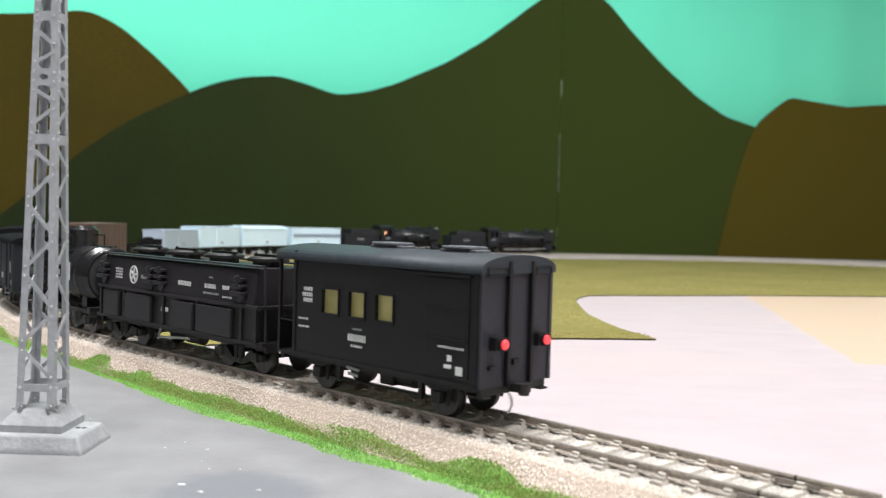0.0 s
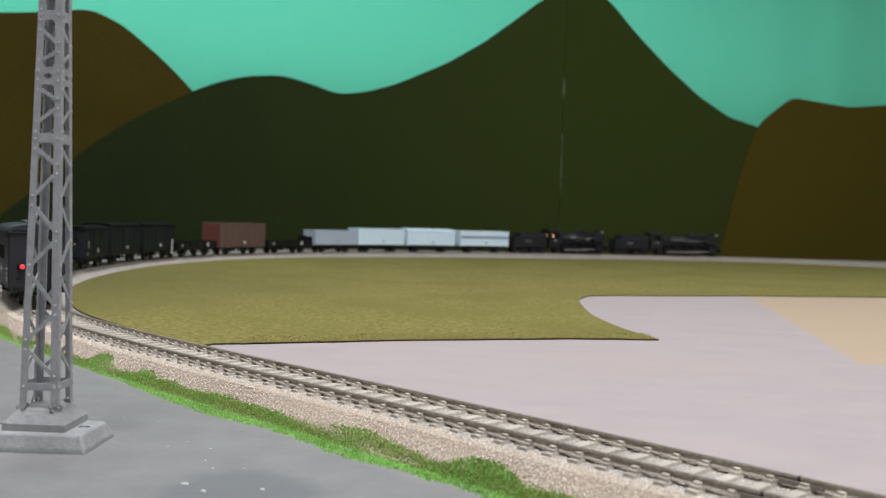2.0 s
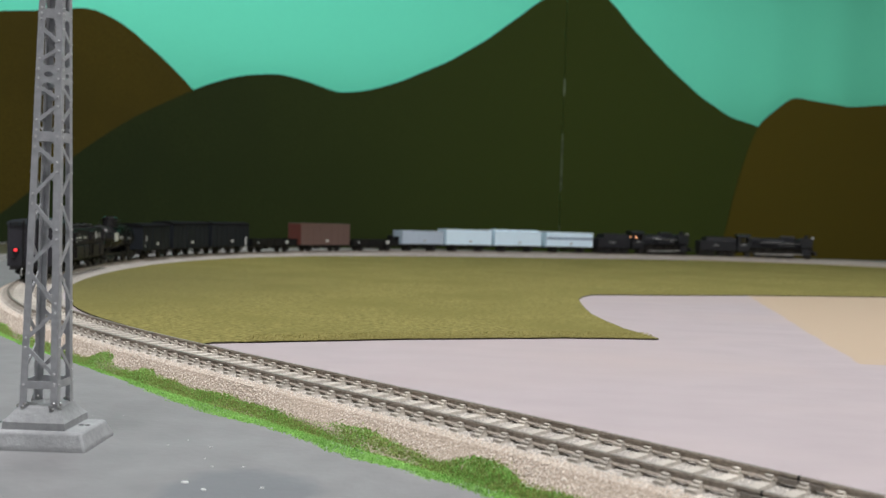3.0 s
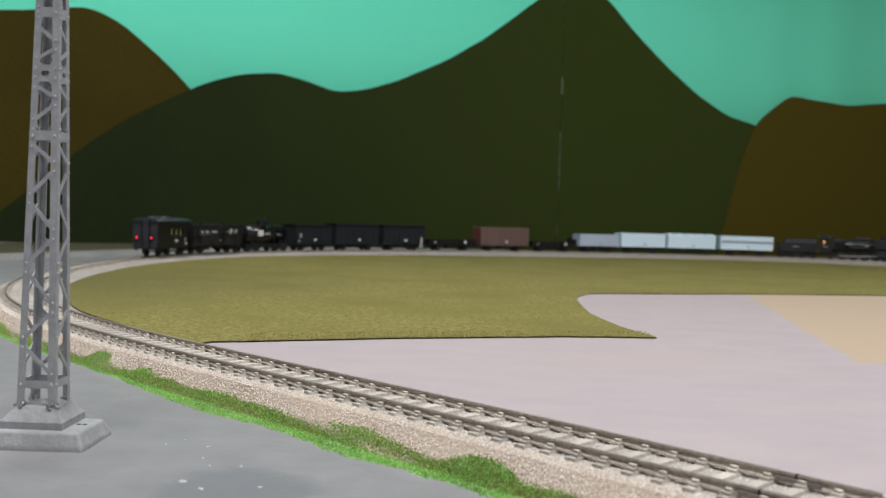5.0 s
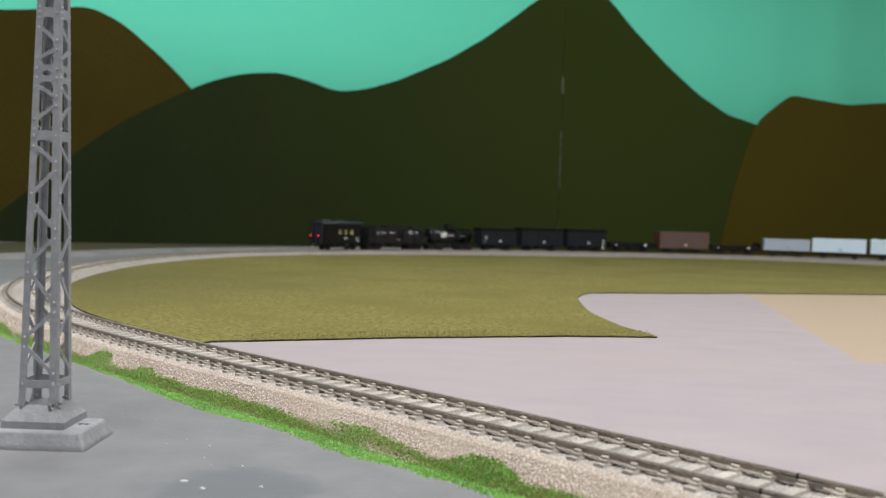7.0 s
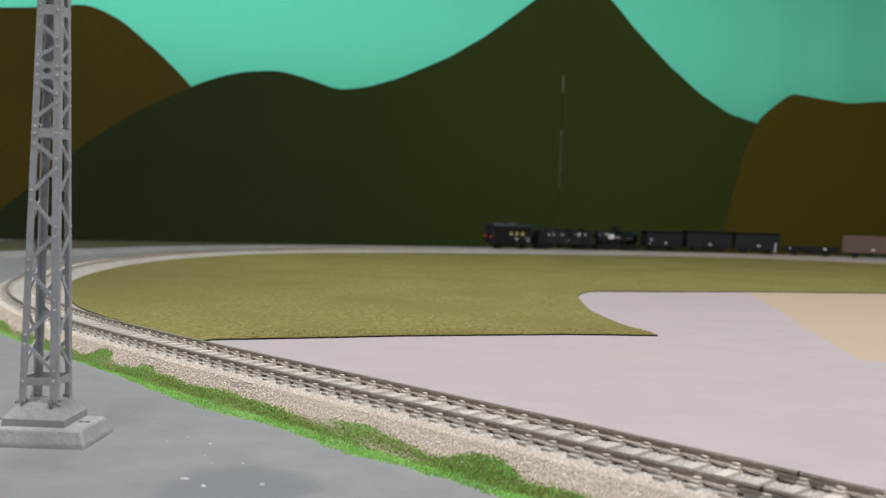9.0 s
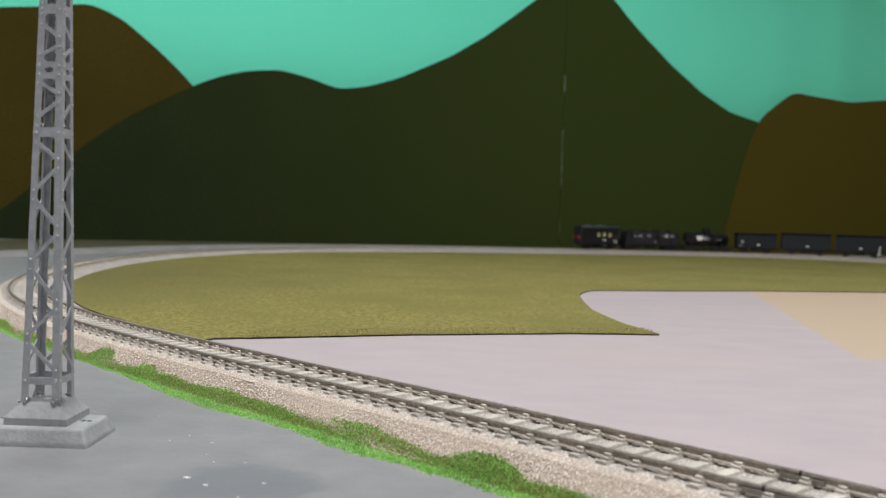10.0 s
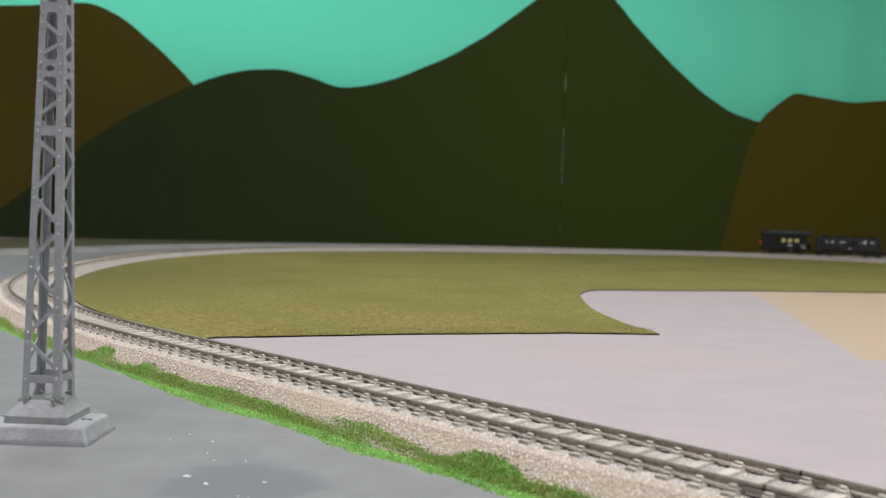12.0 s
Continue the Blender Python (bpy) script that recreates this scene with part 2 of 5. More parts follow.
def bar(bm, p, q, w, t, normal):
    """A flat bar from p to q, w wide, t thick along normal."""
    p, q, n = Vector(p), Vector(q), Vector(normal).normalized()
    d = (q - p).normalized()
    s = d.cross(n).normalized() * (w / 2)
    h = n * (t / 2)
    vs = [bm.verts.new(e + a * s + b * h) for e in (p, q) for a, b in ((-1, -1), (1, -1), (1, 1), (-1, 1))]
    for f in ((0, 1, 2, 3), (7, 6, 5, 4), (0, 4, 5, 1), (1, 5, 6, 2), (2, 6, 7, 3), (3, 7, 4, 0)):
        bm.faces.new([vs[i] for i in f])
    return bm


def prism(bm, outline, x0, x1):
    """Extrudes a closed outline of (y, z) along x."""
    a = [bm.verts.new((x0, y, z)) for y, z in outline]
    b = [bm.verts.new((x1, y, z)) for y, z in outline]
    n = len(a)
    bm.faces.new(a)
    bm.faces.new(b[::-1])
    for i in range(n):
        bm.faces.new((a[i], a[(i + 1) % n], b[(i + 1) % n], b[i]))
    return bm


def plate(bm, pts, z0, z1):
    """Extrudes a closed outline of (x, y) upwards."""
    a = [bm.verts.new((x, y, z0)) for x, y in pts]
    b = [bm.verts.new((x, y, z1)) for x, y in pts]
    n = len(a)
    bm.faces.new(a[::-1])
    bm.faces.new(b)
    for i in range(n):
        bm.faces.new((a[i], a[(i + 1) % n], b[(i + 1) % n], b[i]))
    return bm


def thing(name, label, category, group="", x=0, y=0, z=0):
    ob = new(name)
    ob.empty_display_size = 0.01
    ob.location = Vector((x, y, z)) * MM
    return tagged(ob, label, category, group)


# ---- the line of the track ----
BENDS = [-0.2, -0.24, -0.16, 0.24, 0.84, 1.33, 1.63, 1.66, 1.46, 1.2, 1.01, 0.96, 1.04, 1.22, 1.41, 1.53, 1.56, 1.51, 1.43, 1.34,
         1.22, 1.07, 0.86, 0.66, 0.52, 0.52, 0.69, 0.96, 1.28, 1.59, 1.89, 2.17, 2.44, 2.71]
STEP = 7.5
LOOP = 2475 + 503 + 3025 + 119
_s = np.arange(0, LOOP, STEP)
_k = np.where(_s < 2475, np.interp(_s, np.arange(34) * 75.0, BENDS), np.where(_s < 2978, 0.0, np.where(_s < 6003, 1000 / 880.0, 0.0))) / 1000
TH = 2.35055 - np.concatenate([[0], np.cumsum(_k) * STEP])
TX = 84.76 + np.concatenate([[0], np.cumsum(np.cos(TH[:-1])) * STEP])
TY = 176.36 + np.concatenate([[0], np.cumsum(np.sin(TH[:-1])) * STEP])
TS = np.arange(len(TX)) * STEP


def track(s, lateral=0.0):
    """The point of the line at s mm, lateral mm to its outer side, and its heading."""
    s = s % LOOP
    x, y, h = (float(np.interp(s, TS, v)) for v in (TX, TY, TH))
    return x - math.sin(h) * lateral, y + math.cos(h) * lateral, h


def sweep(bm, outline, s0, s1, step=15.0, closed=True, wobble=0.0):
    """Carries an outline of (lateral, z) along the line from s0 to s1."""
    rings = []
    count = max(2, int((s1 - s0) / step))
    for i in range(count + 1):
        s = s0 + (s1 - s0) * i / count
        ring = []
        for j, (l, z) in enumerate(outline):
            w = wobble * noise.noise((s * 0.03, j * 7.3, 0)) if wobble else 0
            x, y, _ = track(s, l + w)
            ring.append(bm.verts.new((x, y, z)))
        rings.append(ring)
    n = len(outline)
    for a, b in zip(rings[:-1], rings[1:]):
        for j in range(n if closed else n - 1):
            bm.faces.new((a[j], a[(j + 1) % n], b[(j + 1) % n], b[j]))
    if closed:
        bm.faces.new(rings[0])
        bm.faces.new(rings[-1][::-1])
    return bm


# ---- the room and the layout board ----
def structure(name, bm, mat, label=""):
    return tagged(part(name, bm, mat), label, kind="structure")


structure("ground", boxes((-1040, 2700, -700, 2750, -30, 0)), "board", "grey painted layout board with scuffs and flecks")
structure("floor", boxes((-1140, 3100, -1600, 3200, -850, -800)), "floor", "plain room floor below the layout")
structure("wall_south", boxes((-1140, 3100, -1700, -1600, -800, 1650)), "wall", "plain white room wall")
# Unseen wall, added close by and dark to cut light from the left.
structure("blocking_wall_west", boxes((-1140, -1050, -1600, 3200, -800, 1650)), "blocker", "unseen dark wall added to cut light from the left")
structure("wall_east", boxes((3100, 3200, -1700, 3300, -800, 1650)), "wall", "plain white room wall")
structure("wall_north", boxes((-1140, 3100, 3200, 3300, -800, 1650)), "wall", "plain white room wall")
structure("ceiling", boxes((-1140, 3200, -1700, 3300, 1650, 1700)), "wall", "plain white ceiling")
for lx, ly, lw, ld, _ in LAMPS:
    fit = thing("ceiling_light", "white ceiling light with a long diffuser", "ceiling light", "ceiling lights", lx * 1000, ly * 1000, 1600)
    w, dd = lw * 500, ld * 500
    part("housing", boxes((-w - 20, w + 20, -dd - 20, dd + 20, 20, 50), bevel=4), "wall", fit)
    part("diffuser", boxes((-w, w, -dd, dd, 6, 18), bevel=3), "panel", fit)

# ---- painted backdrop: cloth sky and felt hills on a folded screen ----
SCREEN = [(-1900, 1000), (-900, 1560), (-100, 1960), (300, 2090), (2600, 2560)]
_sx, _sy = np.array([p[0] for p in SCREEN], float), np.array([p[1] for p in SCREEN], float)


def screen(x, proud):
    """A point of the screen at x, proud mm in front of it, with its corners eased."""
    y = sum(float(np.interp(x + o, _sx, _sy)) for o in (-120, -60, 0, 60, 120)) / 5
    return x, y - proud


def sheet(name, x0, x1, top, proud, thick, mat, label, step=12.0, bottom=None, folds=0.0):
    bm = bmesh.new()
    cols = []
    n = int((x1 - x0) / step)
    for i in range(n + 1):
        x = x0 + (x1 - x0) * i / n
        col = []
        for z in (bottom(x) if bottom else 0.0, None):
            zz = max(top(x), 1.0) if z is None else z
            for p in (proud + thick, proud):
                fold = folds * noise.noise((x * 0.009, 8.0 if z is None else 8.7, 0.0)) if folds else 0.0
                px, py = screen(x, p + fold)
                col.append(bm.verts.new((px, py, zz)))
        cols.append(col)
    for a, b in zip(cols[:-1], cols[1:]):
        for i, j in ((0, 2), (2, 3), (3, 1), (1, 0)):
            bm.faces.new((a[i], a[j], b[j], b[i]))
    for c in (cols[0], cols[-1]):
        bm.faces.new((c[0], c[1], c[3], c[2]))
    return structure(name, bm, mat, label)


def ridge(*points):
    """A smooth skyline through (x, height) points."""
    px, pz = [p[0] for p in points], [p[1] for p in points]

    def height(x):
        return sum(w * float(np.interp(x + o, px, pz)) for o, w in ((-16, .15), (-8, .2), (0, .3), (8, .2), (16, .15))) + 1.2 * noise.noise((x * 0.02, 3.1, 0))
    return height


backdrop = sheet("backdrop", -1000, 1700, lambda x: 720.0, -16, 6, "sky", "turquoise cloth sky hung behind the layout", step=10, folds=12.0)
for face in smooth(backdrop).data.polygons:
    face.use_smooth = abs(face.normal.y) > 0.5
brown_left = ridge((-1000, 368), (-916, 373), (-801, 407), (-735, 417), (-675, 431), (-655, 430), (-612, 410), (-560, 366), (-511, 317), (-435, 222), (-380, 120))
green_hill = ridge((-1500, -60), (-912, -12), (-796, 45), (-748, 93), (-685, 158), (-646, 195), (-584, 245), (-496, 299), (-443, 326), (-393, 341), (-342, 347), (-299, 339), (-234, 321),
                   (-177, 329), (-97, 361), (-1, 412), (73, 462), (135, 512), (186, 555), (255, 606), (310, 610), (366, 572), (416, 518), (502, 439), (589, 371), (662, 329), (731, 312), (825, 283), (900, 240))
brown_right = ridge((651, -1), (666, 87), (684, 168), (709, 251), (731, 312), (770, 348), (820, 386), (880, 379), (971, 370), (1074, 382), (1364, 381), (1900, 330), (2590, 360))
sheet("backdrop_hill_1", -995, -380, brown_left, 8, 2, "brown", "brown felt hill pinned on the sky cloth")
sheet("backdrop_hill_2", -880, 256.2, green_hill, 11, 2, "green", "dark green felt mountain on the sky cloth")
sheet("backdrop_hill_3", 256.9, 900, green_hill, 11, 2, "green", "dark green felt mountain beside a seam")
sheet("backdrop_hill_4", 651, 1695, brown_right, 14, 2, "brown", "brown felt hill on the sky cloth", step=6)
for z0, z1, w in ((355, 392, 2.2), (140, 270, 1.7), (40, 60, 1.4)):
    sheet("backdrop_seam", 257 - w, 257 + w, lambda x, z1=z1: z1, 13.5, 0.5, "scuff", "pale worn felt along the seam", step=2, bottom=lambda x, z0=z0: z0)

# ---- fields inside the loop ----
INNER = 4.5
bm = bmesh.new()
plate(bm, [track(s, -20)[:2] for s in np.arange(0, LOOP, 30)], 0.3, INNER)
structure("field", bm, "pink", "pale lilac painted board with a sprayed beige sand area")
bm = bmesh.new()
edge = [track(s, float(np.interp(s, (300, 1000, 1250, 1500, 1850), (-27, -23, -24, -58, -95))) + 2.0 * noise.noise((s * 0.01, 0, 5)))[:2] for s in np.arange(295, 2760, 20)]


def mat_front(x):
    """The cut front edge of the grass mat."""
    return float(np.interp(x, (-130, -108, -74, -22, 65, 114), (398, 408, 422, 443, 470, 477))) + 0.8 * noise.noise((x * 0.05, 2, 0))


near_edge = [(x, mat_front(x)) for x in np.linspace(114, edge[0][0] + 3, 60)]
plate(bm, [(1300, 950), (900, 915), (425, 858), (277, 820), (205, 792), (140, 772), (124, 764), (114, 742), (106, 712), (103, 680), (100, 640), (98, 600), (100, 560), (104, 520)] + near_edge + edge, INNER - 0.6, INNER + 0.9)
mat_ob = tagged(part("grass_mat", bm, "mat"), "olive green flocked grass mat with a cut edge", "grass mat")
mat_ob.data.materials.append(M["mat_edge"])
for p in mat_ob.data.polygons:
    p.material_index = 1 if abs(p.normal.z) < 0.5 else 0
# ---- roadbed, track ----
BED = RAIL - 3.0
bm = bmesh.new()
sweep(bm, [(23.4, 0.05), (21.2, 2.8), (16.6, BED - 0.7), (14, BED), (-14, BED), (-17, BED - 0.6), (-24, INNER + 0.2), (-26, 0.05)], 0, LOOP - STEP, step=12, wobble=0.5)
bed_ob = structure("roadbed", bm, "ballast", "tan and grey ballast roadbed with sloping shoulders")
bed_ob.data.materials.append(M["grey_bed"])
for face in bed_ob.data.polygons:
    face.material_index = 1 if face.index % 8 >= 3 else 0
# a second, empty roadbed outside the loop
bm = bmesh.new()
outer = [(-760, 560), (-640, 820), (-555, 1020), (-500, 1180), (-420, 1420), (-290, 1600), (-90, 1760), (160, 1860), (600, 1960), (1200, 2010), (2000, 2050)]
ox = np.array([p[0] for p in outer], float)
oy = np.array([p[1] for p in outer], float)
ot = np.linspace(0, len(outer) - 1, 120)
cx = np.convolve(np.pad(np.interp(ot, np.arange(len(outer)), ox), 6, "edge"), np.ones(13) / 13, "valid")
cy = np.convolve(np.pad(np.interp(ot, np.arange(len(outer)), oy), 6, "edge"), np.ones(13) / 13, "valid")
ring = []
for i in range(len(cx)):
    j, k = max(i - 1, 0), min(i + 1, len(cx) - 1)
    d = Vector((cx[k] - cx[j], cy[k] - cy[j], 0)).normalized()
    nrm = Vector((-d.y, d.x, 0))
    ring.append([bm.verts.new(Vector((cx[i], cy[i], z)) + nrm * l) for l, z in ((28, 0.05), (18, 5.5), (-18, 5.5), (-28, 0.05))])
for a, b in zip(ring[:-1], ring[1:]):
    for q in range(3):
        bm.faces.new((a[q], a[q + 1], b[q + 1], b[q]))
structure("roadbed_outer", bm, "pale_bed", "pale empty ballast strip along the backdrop")

bm = bmesh.new()
for x0, x1 in zip(range(-1850, 1400, 50), range(-1800, 1450, 50)):
    quad = [(x0, float(np.interp(x0, cx, cy)) + 45), (x1, float(np.interp(x1, cx, cy)) + 45), screen(x1, -20), screen(x0, -20)]
    if quad[0][1] < quad[3][1] and x0 > -760:
        bm.faces.new([bm.verts.new((px, py, 0.6)) for px, py in quad])
bmesh.ops.remove_doubles(bm, verts=bm.verts, dist=0.5)
structure("field_outer", bm, "olive", "dull olive painted strip at the foot of the backdrop")

line = thing("railway_track", "model railway track, brown rails on grey sleepers", "railway track")
HEAD = [(-0.45, 0), (0.45, 0), (0.5, -0.5), (0.2, -0.75), (0.2, -1.6), (1.0, -1.9), (1.0, -2.2), (-1.0, -2.2), (-1.0, -1.9), (-0.2, -1.6), (-0.2, -0.75), (-0.5, -0.5)]
for side in (-1, 1):
    bm = bmesh.new()
    sweep(bm, [(side * 8.7 + l, RAIL + z) for l, z in HEAD], 0, LOOP - STEP, step=9)
    ob = part("rail", bm, "rail", line, "brown weathered steel rail")
    ob.data.materials.append(M["railtop"])
    for p in ob.data.polygons:
        p.material_index = 1 if p.normal.z > 0.9 and p.center.z > (RAIL - 0.3) * MM else 0

    # fishplates and the gap where two lengths of rail meet
    bm = bmesh.new()
    gap = bmesh.new()
    for shift in (-0.85, 0.85):
        sweep(bm, [(side * 8.7 + shift + l, RAIL + z) for l, z in ((-0.3, -2.1), (0.3, -2.1), (0.3, -1.0), (-0.3, -1.0))], 12.0, 22.0, step=3)
    sweep(gap, [(side * 8.7 + l, RAIL + z) for l, z in ((-0.62, -1.0), (0.62, -1.0), (0.62, 0.04), (-0.62, 0.04))], 17.4, 17.9, step=0.25)
    joint = part("rail_joiner", bm, "railtop", line, "dark metal rail joiner")
    part("rail_gap", gap, "under", joint)


def sleeper_mesh():
    bm = bmesh.new()
    zb, zt = BED - 0.4, RAIL - 2.2
    # tapered beam
    o = [(-1.75, zb), (1.75, zb), (1.3, zt), (-1.3, zt)]
    a = [bm.verts.new((x, -13, z)) for x, z in o]
    b = [bm.verts.new((x, 13, z)) for x, z in o]
    bm.faces.new(a)
    bm.faces.new(b[::-1])
    for i in range(4):
        bm.faces.new((a[i], b[i], b[(i + 1) % 4], a[(i + 1) % 4]))
    for s in (-8.7, 8.7):
        for e in (-1.65, 1.65):
            box(bm, -1.15, 1.15, s + e * 1.15 - 1.0, s + e * 1.15 + 1.0, zt - 0.1, zt + 0.7)
            box(bm, -0.85, 0.85, s + e * 0.9 - 0.6, s + e * 0.9 + 0.6, zt + 0.65, zt + 1.35)
    bmesh.ops.scale(bm, vec=(MM, MM, MM), verts=bm.verts)
    bmesh.ops.recalc_face_normals(bm, faces=bm.faces)
    me = bpy.data.meshes.new("sleeper")
    bm.to_mesh(me)
    bm.free()
    me.materials.append(M["sleeper"])
    return me


# ---- lattice mast on its plinth ----
def lattice_mast(cx, cy):
    mast = thing("lattice_mast", "grey lattice catenary mast on a stepped plinth", "mast", "", cx, cy, 0)
    bm = bmesh.new()
    lo = [(-15.4, -11.4), (15.4, -11.4), (15.4, 9.6), (-15.4, 9.6)]
    hi = [(-13.4, -9.6), (13.4, -9.6), (13.4, 7.9), (-13.4, 7.9)]
    rings = [[bm.verts.new((x, y, z)) for x, y in o] for o, z in ((lo, 0), (lo, 0.8), (hi, 4.8))]
    bm.faces.new(rings[0][::-1])
    bm.faces.new(rings[2])
    for a, b in zip(rings[:-1], rings[1:]):
        for i in range(4):
            bm.faces.new((a[i], a[(i + 1) % 4], b[(i + 1) % 4], b[i]))
    bmesh.ops.bevel(bm, geom=[e for e in bm.edges if e.verts[0].co.z > 0.5 or e.verts[1].co.z > 0.5], offset=0.7, segments=3, affect="EDGES", profile=0.5)
    base = part("plinth", bm, "plinth", mast, "grey cast plinth with bevelled edges")
    bm = bmesh.new()
    rings = [[bm.verts.new((sx * a, sy * b, z)) for sx, sy in ((-1, -1), (1, -1), (1, 1), (-1, 1))] for a, b, z in ((8.4, 7.8, 4.7), (8.3, 7.7, 6.7), (5.4, 5.1, 10.2), (4.6, 4.3, 10.6))]
    bm.faces.new(rings[0][::-1])
    bm.faces.new(rings[-1])
    for a, b in zip(rings[:-1], rings[1:]):
        for i in range(4):
            bm.faces.new((a[i], a[(i + 1) % 4], b[(i + 1) % 4], b[i]))
    part("pedestal", bm, "plinth", mast)
    for x in (-11.2, 10.6):
        bm = bmesh.new()
        for e in (-0.85, 0.85):
            rod(bm, (x + e, 0, 4.7), (x + e, 0, 4.86), 0.75, 12)
        part("screw_slot", bm, "under", base)
    BOT, TOP = 9.9, 152.0

    def half(z):
        return 4.95 - (z - BOT) * 0.0182

    sides = [((1, 0), (0, -1)), ((0, 1), (1, 0)), ((-1, 0), (0, 1)), ((0, -1), (-1, 0))]
    for sx, sy in ((-1, -1), (1, -1), (1, 1), (-1, 1)):
        bm = bmesh.new()
        a, b = half(BOT), half(TOP)
        p, q = Vector((sx * a, sy * a, BOT)), Vector((sx * b, sy * b, TOP))
        bar(bm, p - Vector((sx * 0.85, 0, 0)), q - Vector((sx * 0.7, 0, 0)), 1.75, 0.4, (0, sy, 0))
        bar(bm, p - Vector((0, sy * 0.85, 0)), q - Vector((0, sy * 0.7, 0)), 1.75, 0.4, (sx, 0, 0))
        part("leg", bm, "mast", mast)
        bm = bmesh.new()
        for k in range(16):
            r = random.uniform(0.25, 0.75)
            m = Matrix.Translation((sx * (a - 0.3) + random.uniform(-1.3, 1.1), sy * (a - 0.3) + random.uniform(-1.3, 1.1), BOT + random.uniform(-0.4, 1.4)))
            bmesh.ops.create_icosphere(bm, subdivisions=1, radius=r, matrix=m)
        smooth(part("solder_joint", bm, "solder", mast, "bright lumpy solder"))
    left, right = (28.2, 48.2, 66.7, 85.7), (18.6, 37.6, 57.3, 75.2, 92.5)
    zig = [(18.0, 1), (27.6, -1), (37.0, 1), (47.6, -1), (56.8, 1), (66.2, -1), (74.8, 1), (81.4, -1), None, (86.0, -1), (92.3, 1), (97.2, -1), None,
           (102.4, -1), (107.2, 1), (113.0, -1), None, (118.5, -1), (125, 1), (131, -1), None, (135, -1), (141, 1), (147, -1)]
    for (ux, uy), (nx, ny) in sides:
        def at(u, z, out=0.0):
            h = half(z)
            return Vector((ux * u * (h - 0.7) + nx * (h + out), uy * u * (h - 0.7) + ny * (h + out), z))
        for a, b in zip(zig[:-1], zig[1:]):
            if a and b:
                e = 0.9 if b[0] > a[0] else -0.9
                part("diagonal", bar(bmesh.new(), at(a[1], a[0] + e), at(b[1], b[0] - e), 1.0, 0.4, (nx, ny, 0)), "mast", mast)
        for z in (16.3, 83.0, 115.8, 133.0, 150.5):
            part("strut", bar(bmesh.new(), at(-1, z), at(1, z), 2.0 if z < 20 else 2.6, 0.45, (nx, ny, 0)), "mast", mast)
        # batten plate with an oval hole
        bm = bmesh.new()
        h = half(99.6)
        w = h - 0.5
        n = 20
        oval = [(0.42 * w * math.cos(2 * math.pi * i / n), 0.75 * math.sin(2 * math.pi * i / n)) for i in range(n)]
        rim = []
        for u, v in oval:
            s = max(abs(u) / w, abs(v) / 2.3)
            rim.append((u / s, v / s))
        ring = []
        for out in (-0.22, 0.22):
            ring.append([bm.verts.new((ux * u + nx * (h + out), uy * u + ny * (h + out), 99.6 + v)) for u, v in oval])
            ring.append([bm.verts.new((ux * u + nx * (h + out), uy * u + ny * (h + out), 99.6 + v)) for u, v in rim])
        for i in range(n):
            j = (i + 1) % n
            for a, b in ((0, 1), (2, 3), (0, 2), (1, 3)):
                bm.faces.new((ring[a][i], ring[b][i], ring[b][j], ring[a][j]))
        part("batten_plate", bm, "mast", mast)
        # corner gussets round the openings
        for z, s in ((85.6, 1), (96.6, -1), (102.6, 1), (113.8, -1)):
            bm = bmesh.new()
            for u in (-1, 1):
                hh = half(z) - 0.6
                tri = [(u * hh, 0), (u * (hh - 1.6), 0), (u * hh, s * 2.0)]
                vs = [[bm.verts.new((ux * a + nx * (half(z) + o), uy * a + ny * (half(z) + o), z + b - s * 0.6)) for a, b in tri] for o in (-0.2, 0.2)]
                bm.faces.new(vs[0])
                bm.faces.new(vs[1])
                for i in range(3):
                    bm.faces.new((vs[0][i], vs[0][(i + 1) % 3], vs[1][(i + 1) % 3], vs[1][i]))
            part("gusset", bm, "mast", mast)
        for u in (-1, 1):
            bm = bmesh.new()
            zs = [16.3, 83.0, 98.4, 100.8, 115.8, 133.0]
            for k in zig:
                if k and k[1] == u:
                    zs += [k[0] - 1.3, k[0] + 1.3]
            for z in zs:
                p = at(u, z)
                nn = Vector((nx, ny, 0))
                rod(bm, p, p + nn * 0.55, 0.42, 8, 0.25)
            part("rivets", bm, "rivet", mast, kind="stuff")
    mast.rotation_euler.y = math.radians(0.3)
    return mast


lattice_mast(-107.9, 246.0)


# ---- vehicles; x runs forward from the middle, y to the outer side, z up from the rail ----
FLEET = []


